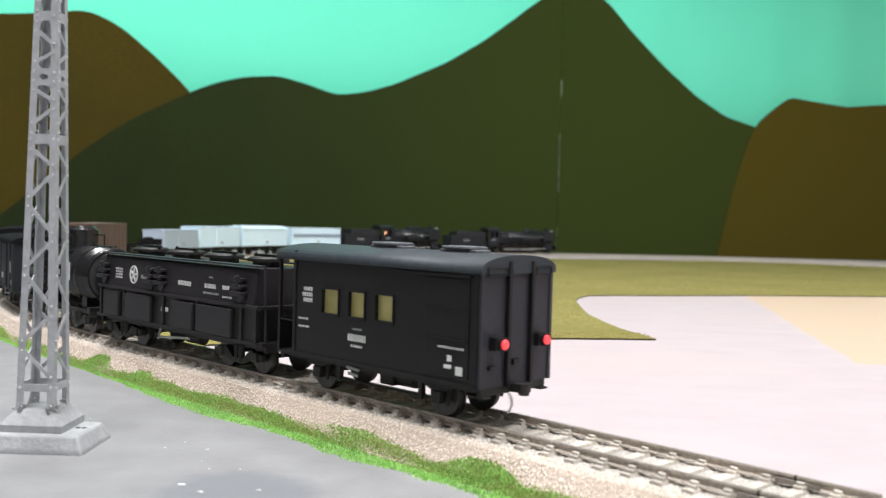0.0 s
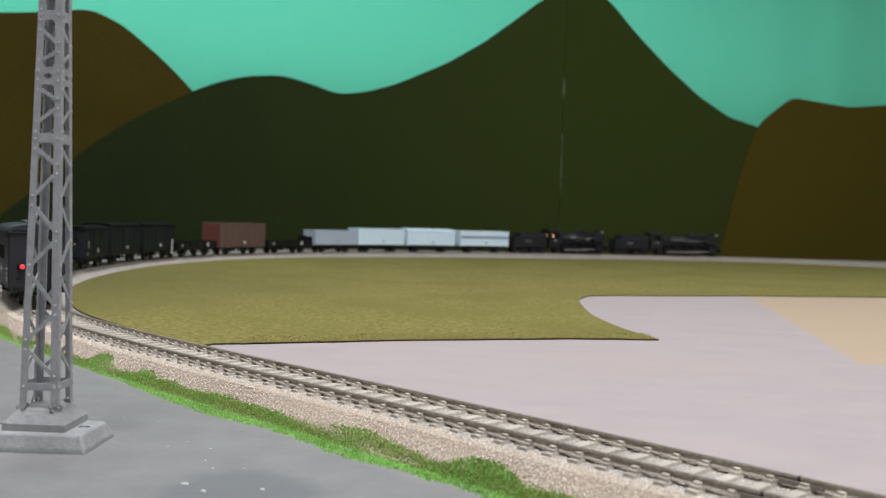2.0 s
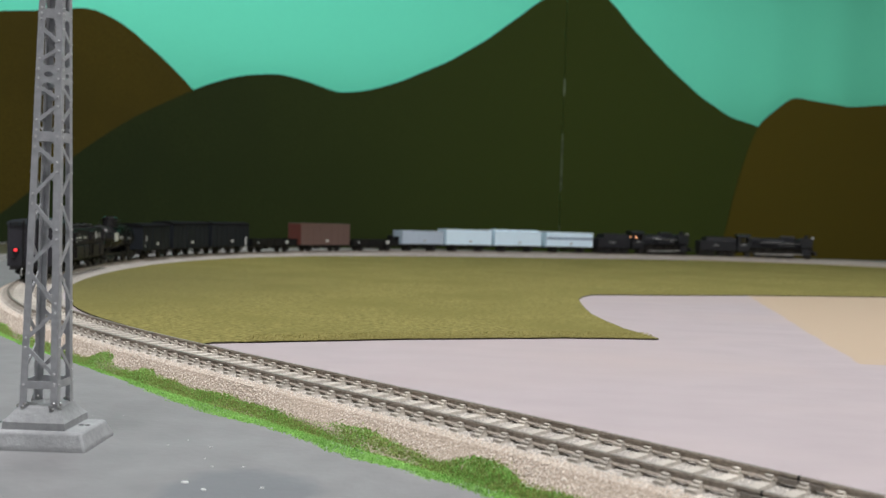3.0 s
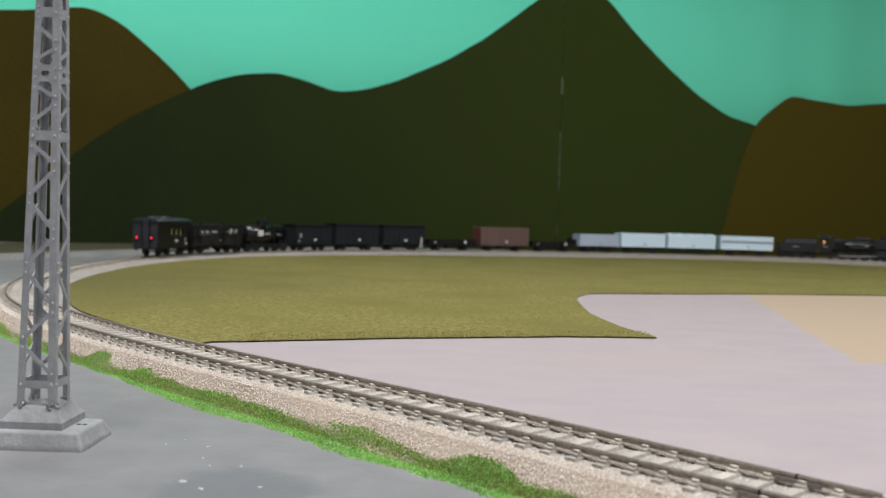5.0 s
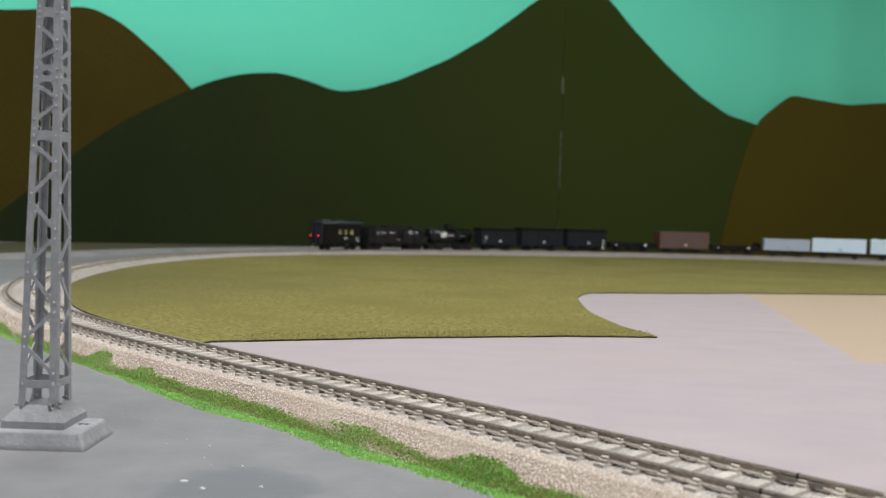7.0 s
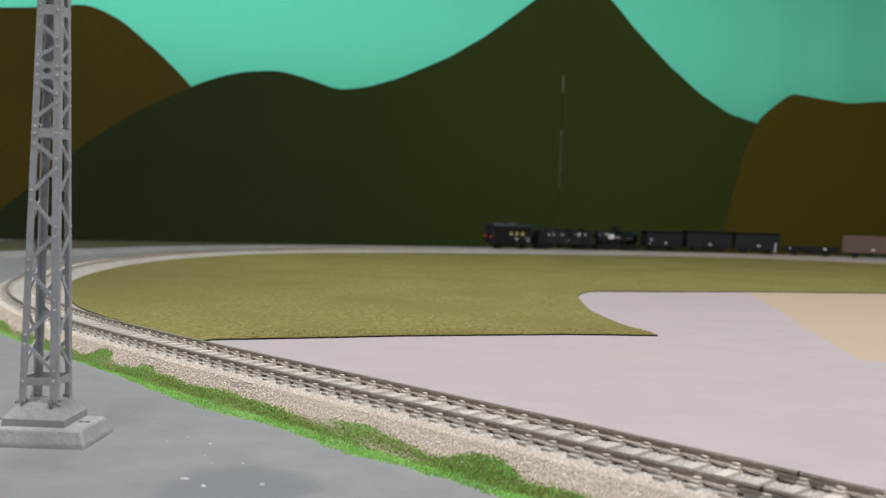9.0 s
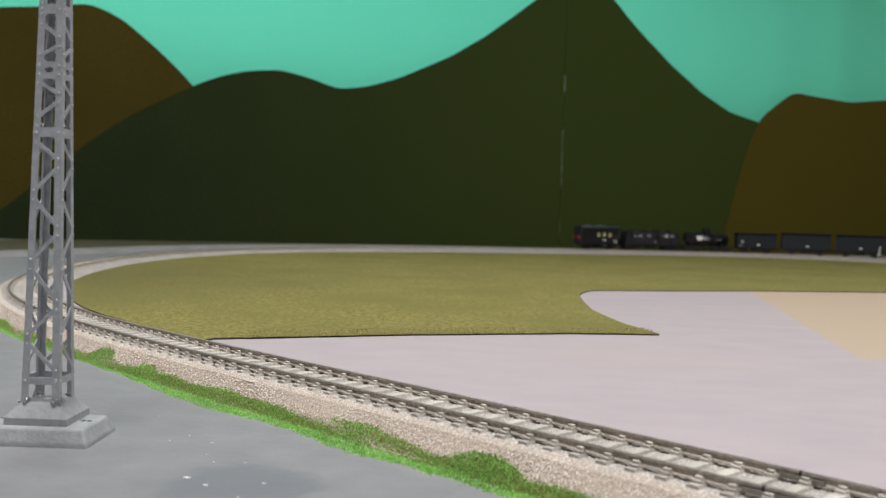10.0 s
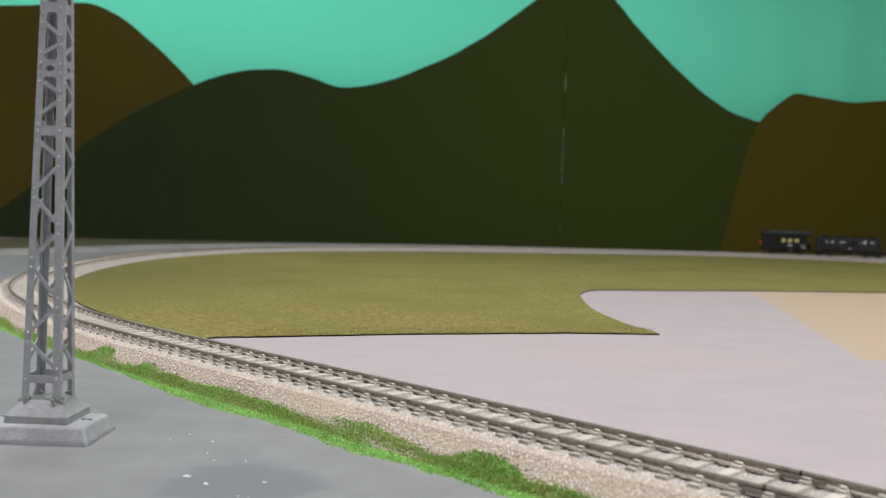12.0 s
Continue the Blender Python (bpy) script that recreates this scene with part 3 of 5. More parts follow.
def wheelset(parent, x, r=5.4, spokes=0, y=7.6):
    ws = new("wheelset")
    ws.parent = parent
    ws.location = Vector((x, 0, r)) * MM
    bm = bmesh.new()
    rod(bm, (0, -9.8, 0), (0, 9.8, 0), 0.8, 8)
    part("axle", bm, "wheel", ws)
    for s in (-1, 1):
        bm = bmesh.new()
        if spokes:
            n = 24
            for ra, rb in ((r, r * 0.8),):
                rings = [[bm.verts.new((q * math.cos(2 * math.pi * i / n), s * yy, q * math.sin(2 * math.pi * i / n))) for i in range(n)] for q, yy in ((ra, y - 1.1), (ra, y + 1.1), (rb, y + 1.1), (rb, y - 1.1))]
                for i in range(n):
                    j = (i + 1) % n
                    for a in range(4):
                        bm.faces.new((rings[a][i], rings[a][j], rings[(a + 1) % 4][j], rings[(a + 1) % 4][i]))
            for k in range(spokes):
                t = 2 * math.pi * k / spokes
                bar(bm, (0, s * y, 0), (r * 0.85 * math.cos(t), s * y, r * 0.85 * math.sin(t)), 0.7, 0.8, (0, 1, 0))
        else:
            rod(bm, (0, s * (y - 1.1), 0), (0, s * (y + 1.1), 0), r, 24)
            rod(bm, (0, s * (y + 1.0), 0), (0, s * (y + 1.5), 0), r * 0.45, 12)
        rod(bm, (0, s * (y - 1.3), 0), (0, s * (y - 0.9), 0), r + 0.6, 24)
        part("wheel", bm, "wheel", ws)
    return ws


def coupler(parent, x, d):
    bm = boxes((min(x - d * 3, x + d * 4.5), max(x - d * 3, x + d * 4.5), -1.3, 1.3, 8.2, 10.6), bevel=0.3)
    rod(bm, (x + d * 4.2, 0.9, 7.9), (x + d * 4.2, 0.9, 10.9), 1.5, 10)
    rod(bm, (x + d * 3.0, -2.2, 8.2), (x + d * 3.0, -2.2, 10.6), 0.9, 8)
    part("coupler", bm, "under", parent)


def axle_guard(parent, x):
    """Leaf spring, axle box and guards outside both wheels."""
    for s in (-1, 1):
        y = s * 11.2
        bm = bmesh.new()
        box(bm, x - 1.7, x + 1.7, y - 1.1, y + 1.3, 3.8, 7.2, bevel=0.3)
        for k in range(4):
            box(bm, x - 7.5 + k * 1.4, x + 7.5 - k * 1.4, y - 0.8, y + 0.8, 8.9 - k * 0.5, 9.3 - k * 0.5)
        for e in (-1, 1):
            bar(bm, (x + e * 2.6, y - 1.0, 3.2), (x + e * 3.6, y - 1.0, 10.2), 1.1, 0.5, (0, 1, 0))
        part("axle_guard", bm, "under", parent)


def bogie(parent, x, wb=21.0):
    ws = [wheelset(parent, x - wb / 2), wheelset(parent, x + wb / 2)]
    for s in (-1, 1):
        y = s * 11.0
        bm = bmesh.new()
        prism_pts = [(-wb / 2 - 4, 6.5), (-wb / 2 + 3, 7.8), (-3, 4.2), (3, 4.2), (wb / 2 - 3, 7.8), (wb / 2 + 4, 6.5), (wb / 2 + 4, 4.6), (wb / 2 - 3, 4.2), (3.5, 2.6), (-3.5, 2.6), (-wb / 2 + 3, 4.2), (-wb / 2 - 4, 4.6)]
        a = [bm.verts.new((x + px, y - 0.8, pz)) for px, pz in prism_pts]
        b = [bm.verts.new((x + px, y + 0.8, pz)) for px, pz in prism_pts]
        bm.faces.new(a)
        bm.faces.new(b[::-1])
        for i in range(12):
            bm.faces.new((a[i], a[(i + 1) % 12], b[(i + 1) % 12], b[i]))
        for e in (-1, 1):
            box(bm, x + e * wb / 2 - 1.6, x + e * wb / 2 + 1.6, y - 1.0, y + 1.4, 4.0, 7.4, bevel=0.3)
        for e in (-1.4, 1.4):
            rod(bm, (x + e, y, 3.2), (x + e, y, 8.6), 1.1, 8)
        part("bogie_frame", bm, "under", parent)
    part("bolster", boxes((x - 3, x + 3, -10.5, 10.5, 6.5, 9.8)), "under", parent)
    return ws


def underframe(parent, x0, x1, z=10.0, w=11.5, gear=True):
    bm = boxes((x0, x1, w - 1.2, w, z - 1.8, z), (x0, x1, -w, -w + 1.2, z - 1.8, z), (x0, x1, -2, 2, z - 1.8, z), (x0, x0 + 1.3, -w - 1.5, w + 1.5, z - 2.2, z), (x1 - 1.3, x1, -w - 1.5, w + 1.5, z - 2.2, z))
    part("underframe", bm, "under", parent)
    coupler(parent, x0, -1)
    coupler(parent, x1, 1)
    if gear:
        m = (x0 + x1) / 2
        bm = bmesh.new()
        rod(bm, (m - 7, 4, 6.2), (m + 3, 4, 6.2), 2.3, 14)
        box(bm, m + 5, m + 9, -6, -1, 4.6, 8.6, bevel=0.4)
        part("brake_cylinder", bm, "under", parent)
        for s in (-1, 1):
            bm = bmesh.new()
            bar(bm, (m - 10, s * (w + 0.9), 7.4), (m + 13, s * (w + 0.9), 5.6), 0.9, 0.5, (0, 1, 0))
            bar(bm, (m + 11, s * (w + 0.9), 9), (m + 13, s * (w + 0.9), 4.8), 0.9, 0.5, (0, 1, 0))
            part("brake_lever", bm, "greymark" if s > 0 else "under", parent)


def marks(parent, rows, y, mat="white", side=1):
    """Plain bars in place of lettering: x, z, width, height."""
    for x, z, w, h in rows:
        part("marking", boxes((x - w / 2, x + w / 2, min(side * y, side * (y + 0.12)), max(side * y, side * (y + 0.12)), z - h / 2, z + h / 2)), mat, parent)


def letters(parent, x, z, w, h, y, side=1, mat="white", rows=1, seed=0):
    """Unreadable lettering: a row of small bars."""
    rnd = random.Random(seed)
    bm = bmesh.new()
    for r in range(rows):
        zz = z + h / 2 - (r + 0.5) * h / rows
        hh = h / rows * 0.7
        px = x - w / 2
        while px < x + w / 2 - 0.2:
            cw = rnd.uniform(0.5, 1.0) * min(hh * 0.7, 0.85)
            a, b = sorted((side * y, side * (y + 0.12)))
            box(bm, px, px + cw, a, b, zz - hh / 2, zz + hh / 2)
            px += cw + 0.42
    part("lettering", bm, mat, parent, kind="stuff")


def arched_roof(x0, x1, w, z0, z1, thick=0.9, n=14):
    up = [(w * math.cos(math.pi * i / n), z0 + (z1 - z0) * math.sin(math.pi * i / n) ** 0.8) for i in range(n + 1)]
    return prism(bmesh.new(), up + [(-w, z0 - thick), (w, z0 - thick)], x0, x1)


def brake_van():
    L = 86.3
    v = thing("brake_van", "black guards van with dimly lit windows and red tail lamps", "train car", "train")
    X = lambda b: b - L / 2
    W, Z0, Z1 = 14.8, 10.3, 40.7
    wins = [(32.5, 39.6), (44.6, 51.4), (56.3, 63.8)]
    zb, zt = 24.4, 31.6
    for s in (-1, 1):
        y0, y1 = sorted((s * (W - 1.0), s * W))
        bm = bmesh.new()
        cuts = [0.6] + [q for w in wins for q in w] + [78]
        rows = (Z0, zb, zt, Z1)
        grid = {(i, j): bm.verts.new((X(a), s * W, z)) for i, a in enumerate(cuts) for j, z in enumerate(rows)}
        for i in range(len(cuts) - 1):
            for j in range(3):
                if not (j == 1 and i % 2 == 1):
                    bm.faces.new((grid[i, j], grid[i + 1, j], grid[i + 1, j + 1], grid[i, j + 1]))
        made = bmesh.ops.extrude_face_region(bm, geom=list(bm.faces), use_keep_orig=True)
        for q in made["geom"]:
            if isinstance(q, bmesh.types.BMVert):
                q.co.y = s * (W - 1.0)
        side = part("side_wall", bm, "black", v, "plain black side wall with three windows")
        o0, o1 = sorted((s * W, s * (W + 0.35)))
        for a, b in wins:
            bm = boxes((X(a - .5), X(b + .5), o0, o1, zb - 0.7, zb), (X(a - .5), X(b + .5), o0, o1, zt, zt + 0.5), (X(a - .5), X(a), o0, o1, zb, zt), (X(b), X(b + .5), o0, o1, zb, zt))
            win = part("window_frame", bm, "black", side)
            i0, i1 = sorted((s * (W - 0.75), s * (W - 0.6)))
            pane = part("pane", boxes((X(a), X(b), i0, i1, zb, zt)), "glass", side)
            pane.visible_shadow = False
        # sliding door with its runners
        door = part("sliding_door", boxes((X(3.6), X(19.6), o0, o1, 12.2, 38.2), bevel=0.12), "black", v)
        for z in (30.5, 22.1, 37.6):
            q0, q1 = sorted((s * (W + 0.3), s * (W + 0.62)))
            part("door_batten", boxes((X(3.9), X(19.2), q0, q1, z - 0.18, z + 0.18)), "black", door)
        for z in (38.9,):
            q0, q1 = sorted((s * W, s * (W + 0.7)))
            part("door_runner", boxes((X(3), X(34), q0, q1, z - 0.3, z + 0.3)), "black", v)
        # seams of the side sheets
        part("side_rib", boxes((X(0.6), X(1.6), o0, o1, Z0, Z1), (X(76.8), X(78), o0, o1, Z0, Z1), (X(0.6), X(78), o0, o1, Z0 - 0.3, Z0 + 0.9)), "black", v)
        letters(v, X(47.8), 20.9, 4.5, 0.9, W + 0.02, s, "greymark", 1, 3)
        letters(v, X(47.6), 18.3, 7.6, 2.9, W + 0.02, s, "white", 1, 4)
        letters(v, X(47.8), 15.9, 5, 1.0, W + 0.02, s, "white", 1, 5)
        far = s < 0
        letters(v, X(16.0 if far else 71.0), 29.4, 4.4, 5.2, W + 0.02, s, "white", 3, 6)
        letters(v, X(15.0 if far else 73.0), 21.8, 4.6, 0.9, W + 0.02, s, "white", 1, 7)
        letters(v, X(15.0 if far else 72.8), 19.4, 5, 0.9, W + 0.02, s, "white", 1, 8)
        letters(v, X(70.4 if far else 9.6), 20.0, 9.5, 0.9, W + 0.66, s, "white", 1, 9)
        marks(v, [(X(70.2 if far else 9.8), 17.2, 1.6, 1.6), (X(69.6 if far else 10.4), 15.0, 2.6, 1.0)], W + 0.64, "white", s)
        marks(v, [(X(73.7 if far else 6.3), 14.2, 2.4, 2.3)], W + 0.64, "white", s)
    # rear end
    rear = part("rear_wall", boxes((X(0), X(0.7), -W, W, Z0, Z1 - 0.2)), "endgrey", v, "black sheet end wall, lightened where it catches light")
    gable = [(W * math.cos(math.pi * i / 12), Z1 - 0.3 + 3.5 * math.sin(math.pi * i / 12) ** 0.8) for i in range(13)]
    part("gable", prism(bmesh.new(), gable, X(0.05), X(0.7)), "endgrey", v)
    for y in (4.2, -5.4):
        part("end_post", boxes((X(-1.3), X(0.0), y - 0.7, y + 0.7, Z0, Z1 + 2.4), bevel=0.15), "black", v)
    for y in (W - 0.6, -W + 0.6):
        part("corner_post", boxes((X(-0.35), X(0.02), y - 0.6, y + 0.6, Z0, Z1)), "endgrey", v)
    for y0, y1 in ((5.4, 13.2), (-6.6, -13.2)):
        bm = bmesh.new()
        for z in (39.4, 41.4):
            rod(bm, (X(-1.0), y0, z), (X(-1.0), y1, z), 0.25, 6)
        for y in (y0, y1):
            rod(bm, (X(-1.0), y, 39.4), (X(-1.0), y, 41.4), 0.25, 6)
        part("handrail", bm, "black", v)
    for y in (8.85, -8.85):
        bm = bmesh.new()
        box(bm, X(-2.4), X(0), y - 1.6, y + 2.2, 20.0, 23.6, bevel=0.3)
        rod(bm, (X(-3.4), y, 21.8), (X(-2), y, 21.8), 1.9, 16)
        lamp = part("tail_lamp", bm, "black", v)
        bm = bmesh.new()
        bmesh.ops.create_uvsphere(bm, u_segments=16, v_segments=8, radius=1.3, matrix=Matrix.Translation((X(-3.5), y, 21.8)) @ Matrix.Diagonal((0.55, 1, 1, 1)))
        smooth(part("lens", bm, "red", lamp, "glowing red lamp glass"))
    part("step_iron", boxes((X(-1.2), X(0), 9.2, 11.6, 15.0, 15.9), (X(-1.2), X(0), -0.4, 2.2, 15.6, 17.2), bevel=0.15), "black", v)
    # front platform
    front = part("front_wall", boxes((X(77.3), X(78), -W, W, Z0, Z1 + 2)), "endgrey", v)
    part("platform", boxes((X(78), X(86.3), -W, W, Z0 - 0.6, Z0 + 0.6)), "black", v)
    for y in (W - 0.5, -W + 0.5):
        part("platform_post", boxes((X(85.2), X(86.2), y - 0.5, y + 0.5, Z0 + 0.5, Z1)), "black", v)
        part("platform_rail", rod(bmesh.new(), (X(78), y, 20.5), (X(85.7), y, 20.5), 0.3, 6), "black", v)
    part("platform_panel", boxes((X(85.4), X(86.0), -W + 1, W - 1, Z0 + 0.5, 21)), "black", v)
    # interior: a solid block whose own glow stands for the light inside
    part("interior", boxes((X(30), X(66), -W + 2.6, W - 2.6, 12, 38)), "lit", v, "dim yellowish interior")
    # roof
    roof = smooth(part("roof", arched_roof(X(-0.8), X(L + 0.5), W + 0.7, Z1, 44.7), "roof", v, "dark grey curved roof"))
    for f in roof.data.polygons:
        f.use_smooth = abs(f.normal.x) < 0.5
    for b in (49, 19.5):
        bm = boxes((X(b - 7), X(b + 7), -3.0, 3.0, 44.2, 45.4), bevel=0.3)
        box(bm, X(b - 5.0), X(b + 5.0), -4.2, 4.2, 45.3, 46.3, bevel=0.4)
        part("roof_vent", bm, "vent", roof)
    underframe(v, X(0.4), X(86), Z0, 11.8, gear=False)
    bm = boxes((X(41), X(47), -6, 6, 4.2, 9.0), bevel=0.5)
    rod(bm, (X(34), 3, 6.4), (X(42), 3, 6.4), 2.2, 14)
    part("brake_cylinder", bm, "under", v)
    for s in (-1, 1):
        bm = bmesh.new()
        for z, b0, b1 in ((8.6, 49.0, 54.6), (6.9, 49.6, 53.8)):
            bar(bm, (X(b0), s * 12.4, z - 0.2), (X(b1), s * 12.4, z + 0.2), 0.8, 0.5, (0, 1, 0))
        part("brake_lever", bm, "greymark", v)
        bm = bmesh.new()
        rod(bm, (X(19), s * 9.5, 4.3), (X(67), s * 9.5, 4.3), 0.35, 6)
        for b in (25.5, 61.0):
            box(bm, X(b - 0.7), X(b + 0.7), s * 9.5 - 0.8, s * 9.5 + 0.8, 3.4, 8.6)
        part("brake_rigging", bm, "under", v)
    ws = []
    for b in (17.5, 69.0):
        ws.append(wheelset(v, X(b)))
        axle_guard(v, X(b))
    bm = bmesh.new()
    for k in range(8):
        a0, a1 = k * 0.4, (k + 1) * 0.4
        rod(bm, (X(-1.8 - 1.2 * math.sin(a0)), 4.8, 8.8 - a0 * 1.7), (X(-1.8 - 1.2 * math.sin(a1)), 4.8, 8.8 - a1 * 1.7), 0.4, 6)
    part("brake_hose", bm, "silver", v)
    part("end_step", boxes((X(-0.6), X(5), 10.4, 13.4, 7.6, 8.1), (X(-0.6), X(5), -13.4, -10.4, 7.6, 8.1)), "under", v)
    return v, L, 90.6, [(w, 5.4) for w in ws], 51.5


def ballast_hopper():
    L = 119.0
    v = thing("hopper_wagon", "black bogie hopper wagon with four round roof hatches", "train car", "train")
    X = lambda b: b - L / 2
    W = 14.5
    # Darker black than the doors puts the shade of the gaps into colour.
    bm = prism(bmesh.new(), [(W - .4, 10.5), (W - .4, 22.8), (-W + .4, 22.8), (-W + .4, 10.5)], X(4), X(L - 4))
    part("lower_body", bm, "under", v)
    bm = prism(bmesh.new(), [(W - .2, 23), (W - 1.4, 34.2), (W - 2.2, 35.4), (-W + 2.2, 35.4), (-W + 1.4, 34.2), (-W + .2, 23)], X(5), X(L - 5))
    bmesh.ops.bevel(bm, geom=[e for e in bm.edges], offset=0.35, segments=2, affect="EDGES")
    part("hopper_body", bm, "hopper", v, "smooth black hopper body")
    part("waist_rail", boxes((X(2), X(L - 2), W - 1.2, W + 0.7, 22.2, 23.3), (X(2), X(L - 2), -W - 0.7, -W + 1.2, 22.2, 23.3)), "hopper", v)
    part("bottom_rail", boxes((X(2), X(L - 2), W - 1.2, W + 0.5, 10.2, 11.1), (X(2), X(L - 2), -W - 0.5, -W + 1.2, 10.2, 11.1)), "hopper", v)
    for s in (-1, 1):
        for a, b in ((16.6, 38.9), (41.5, 56.4), (71.9, 92.5), (97.7, 110.8)):
            y0, y1 = sorted((s * (W - 0.5), s * (W + 1.5)))
            part("chute_door", boxes((X(a), X(b), y0, y1, 11.4, 21.2), bevel=0.5), "hopper", v)
        for b in (3.5, 12, 39.9, 64, 95, 115):
            y0, y1 = sorted((s * (W - 0.8), s * (W + 0.5)))
            part("side_post", boxes((X(b - .6), X(b + .6), y0, y1, 11, 22.4)), "hopper", v)
        for b in (13, 66, 73.5, 112):
            bm = bmesh.new()
            for q in (0, 1.8, 3.6):
                y0, y1 = sorted((s * (W - 1.4), s * (W + 2.4 - q * 0.25)))
                box(bm, X(b - 3.3 + q * 0.3), X(b + 3.3), y0, y1, 26.2 + q * 1.3, 27.5 + q * 1.3, bevel=0.4)
            rod(bm, (X(b), s * (W - 1), 24), (X(b), s * (W + 1.4), 32.8), 1.0, 8)
            rod(bm, (X(b - 2), s * (W + 1.0), 25.6), (X(b - 2), s * (W + 1.6), 25.6), 1.7, 12)
            part("door_gear", bm, "hopper", v)
        # crest of a ring with blades
        bm = bmesh.new()
        n = 24
        yy = s * (W - 0.45)
        for i in range(n):
            t0, t1 = 2 * math.pi * i / n, 2 * math.pi * (i + 1) / n
            bar(bm, (X(88.5) + 2.9 * math.cos(t0), yy, 28.6 + 3.3 * math.sin(t0)), (X(88.5) + 2.9 * math.cos(t1), yy, 28.6 + 3.3 * math.sin(t1)), 0.55, 0.35, (0, 1, 0))
        for k in range(5):
            t = 2 * math.pi * k / 5
            bar(bm, (X(88.5) + 0.3 * math.cos(t), yy, 28.6 + 0.3 * math.sin(t)), (X(88.5) + 2.5 * math.cos(t + .5), yy, 28.6 + 2.7 * math.sin(t + .5)), 0.8, 0.35, (0, 1, 0))
        part("crest", bm, "white", v)
        letters(v, X(101), 28.6, 5.5, 4.5, W - 0.6, s, "white", 4, 11)
        letters(v, X(80.5), 28.2, 4.6, 2.2, W - 0.6, s, "greymark", 1, 12)
        letters(v, X(50), 27.8, 8.5, 2.4, W - 0.6, s, "white", 1, 13)
        letters(v, X(33), 27.9, 7.5, 2.2, W - 0.6, s, "white", 1, 14)
        letters(v, X(33), 31.0, 3, 0.9, W - 0.8, s, "greymark", 1, 15)
        letters(v, X(32), 25.4, 10, 1.1, W - 0.4, s, "greymark", 1, 16)
        letters(v, X(23), 28.0, 4.6, 2.0, W - 0.6, s, "white", 1, 17)
        letters(v, X(22), 24.8, 6, 0.9, W - 0.4, s, "white", 1, 18)
        letters(v, X(64), 17.0, 5.5, 2.4, W - 0.36, s, "white", 1, 19)
        y0, y1 = sorted((s * (W - 3.4), s * (W - 0.6)))
        part("walkway", boxes((X(3), X(L - 3), y0, y1, 36.0, 36.6)), "endgrey", v)
    for b in (18, 46, 73, 101):
        bm = bmesh.new()
        rod(bm, (X(b), 0, 35.2), (X(b), 0, 37.3), 5.4, 24)
        rod(bm, (X(b), 0, 37.3), (X(b), 0, 38.3), 7.4, 28)
        rod(bm, (X(b), 0, 38.3), (X(b), 0, 38.9), 7.0, 28, 6.2)
        hatch = part("hatch", bm, "under", v)
        bm = bmesh.new()
        bar(bm, (X(b) - 7.5, 0, 39.3), (X(b) + 7.5, 0, 39.3), 1.6, 0.8, (0, 0, 1))
        rod(bm, (X(b) + 7.3, 0, 35), (X(b) + 7.3, 0, 40.2), 0.5, 6)
        part("clamp_bar", bm, "black", hatch)
    for e in (-1, 1):
        bm = bmesh.new()
        for s in (-1, 1):
            rod(bm, (e * (L / 2 - 0.8), s * 12.5, 10.5), (e * (L / 2 - 3), s * 11.5, 36), 0.5, 6)
            rod(bm, (e * (L / 2 - 0.8), s * 5, 10.5), (e * (L / 2 - 3), s * 5, 36), 0.4, 6)
        for k in range(6):
            t = k / 6
            rod(bm, (e * (L / 2 - 0.8 - 2.2 * t), -12.2, 12 + 24 * t), (e * (L / 2 - 0.8 - 2.2 * t), -5, 12 + 24 * t), 0.3, 6)
        part("end_ladder", bm, "hopper", v)
        part("end_platform", boxes((min(e * (L / 2 - 5), e * L / 2), max(e * (L / 2 - 5), e * L / 2), -W, W, 10.0, 11.2)), "hopper", v)
        part("end_brace", boxes((min(e * (L / 2 - 4), e * (L / 2 - 1)), max(e * (L / 2 - 4), e * (L / 2 - 1)), -W, W, 22.0, 23.2)), "hopper", v)
    underframe(v, X(0.3), X(L - .3), 10.0, 11.0)
    ws = bogie(v, X(18)) + bogie(v, X(L - 18))
    return v, L, 185.3, [(w, 5.4) for w in ws], 84.0


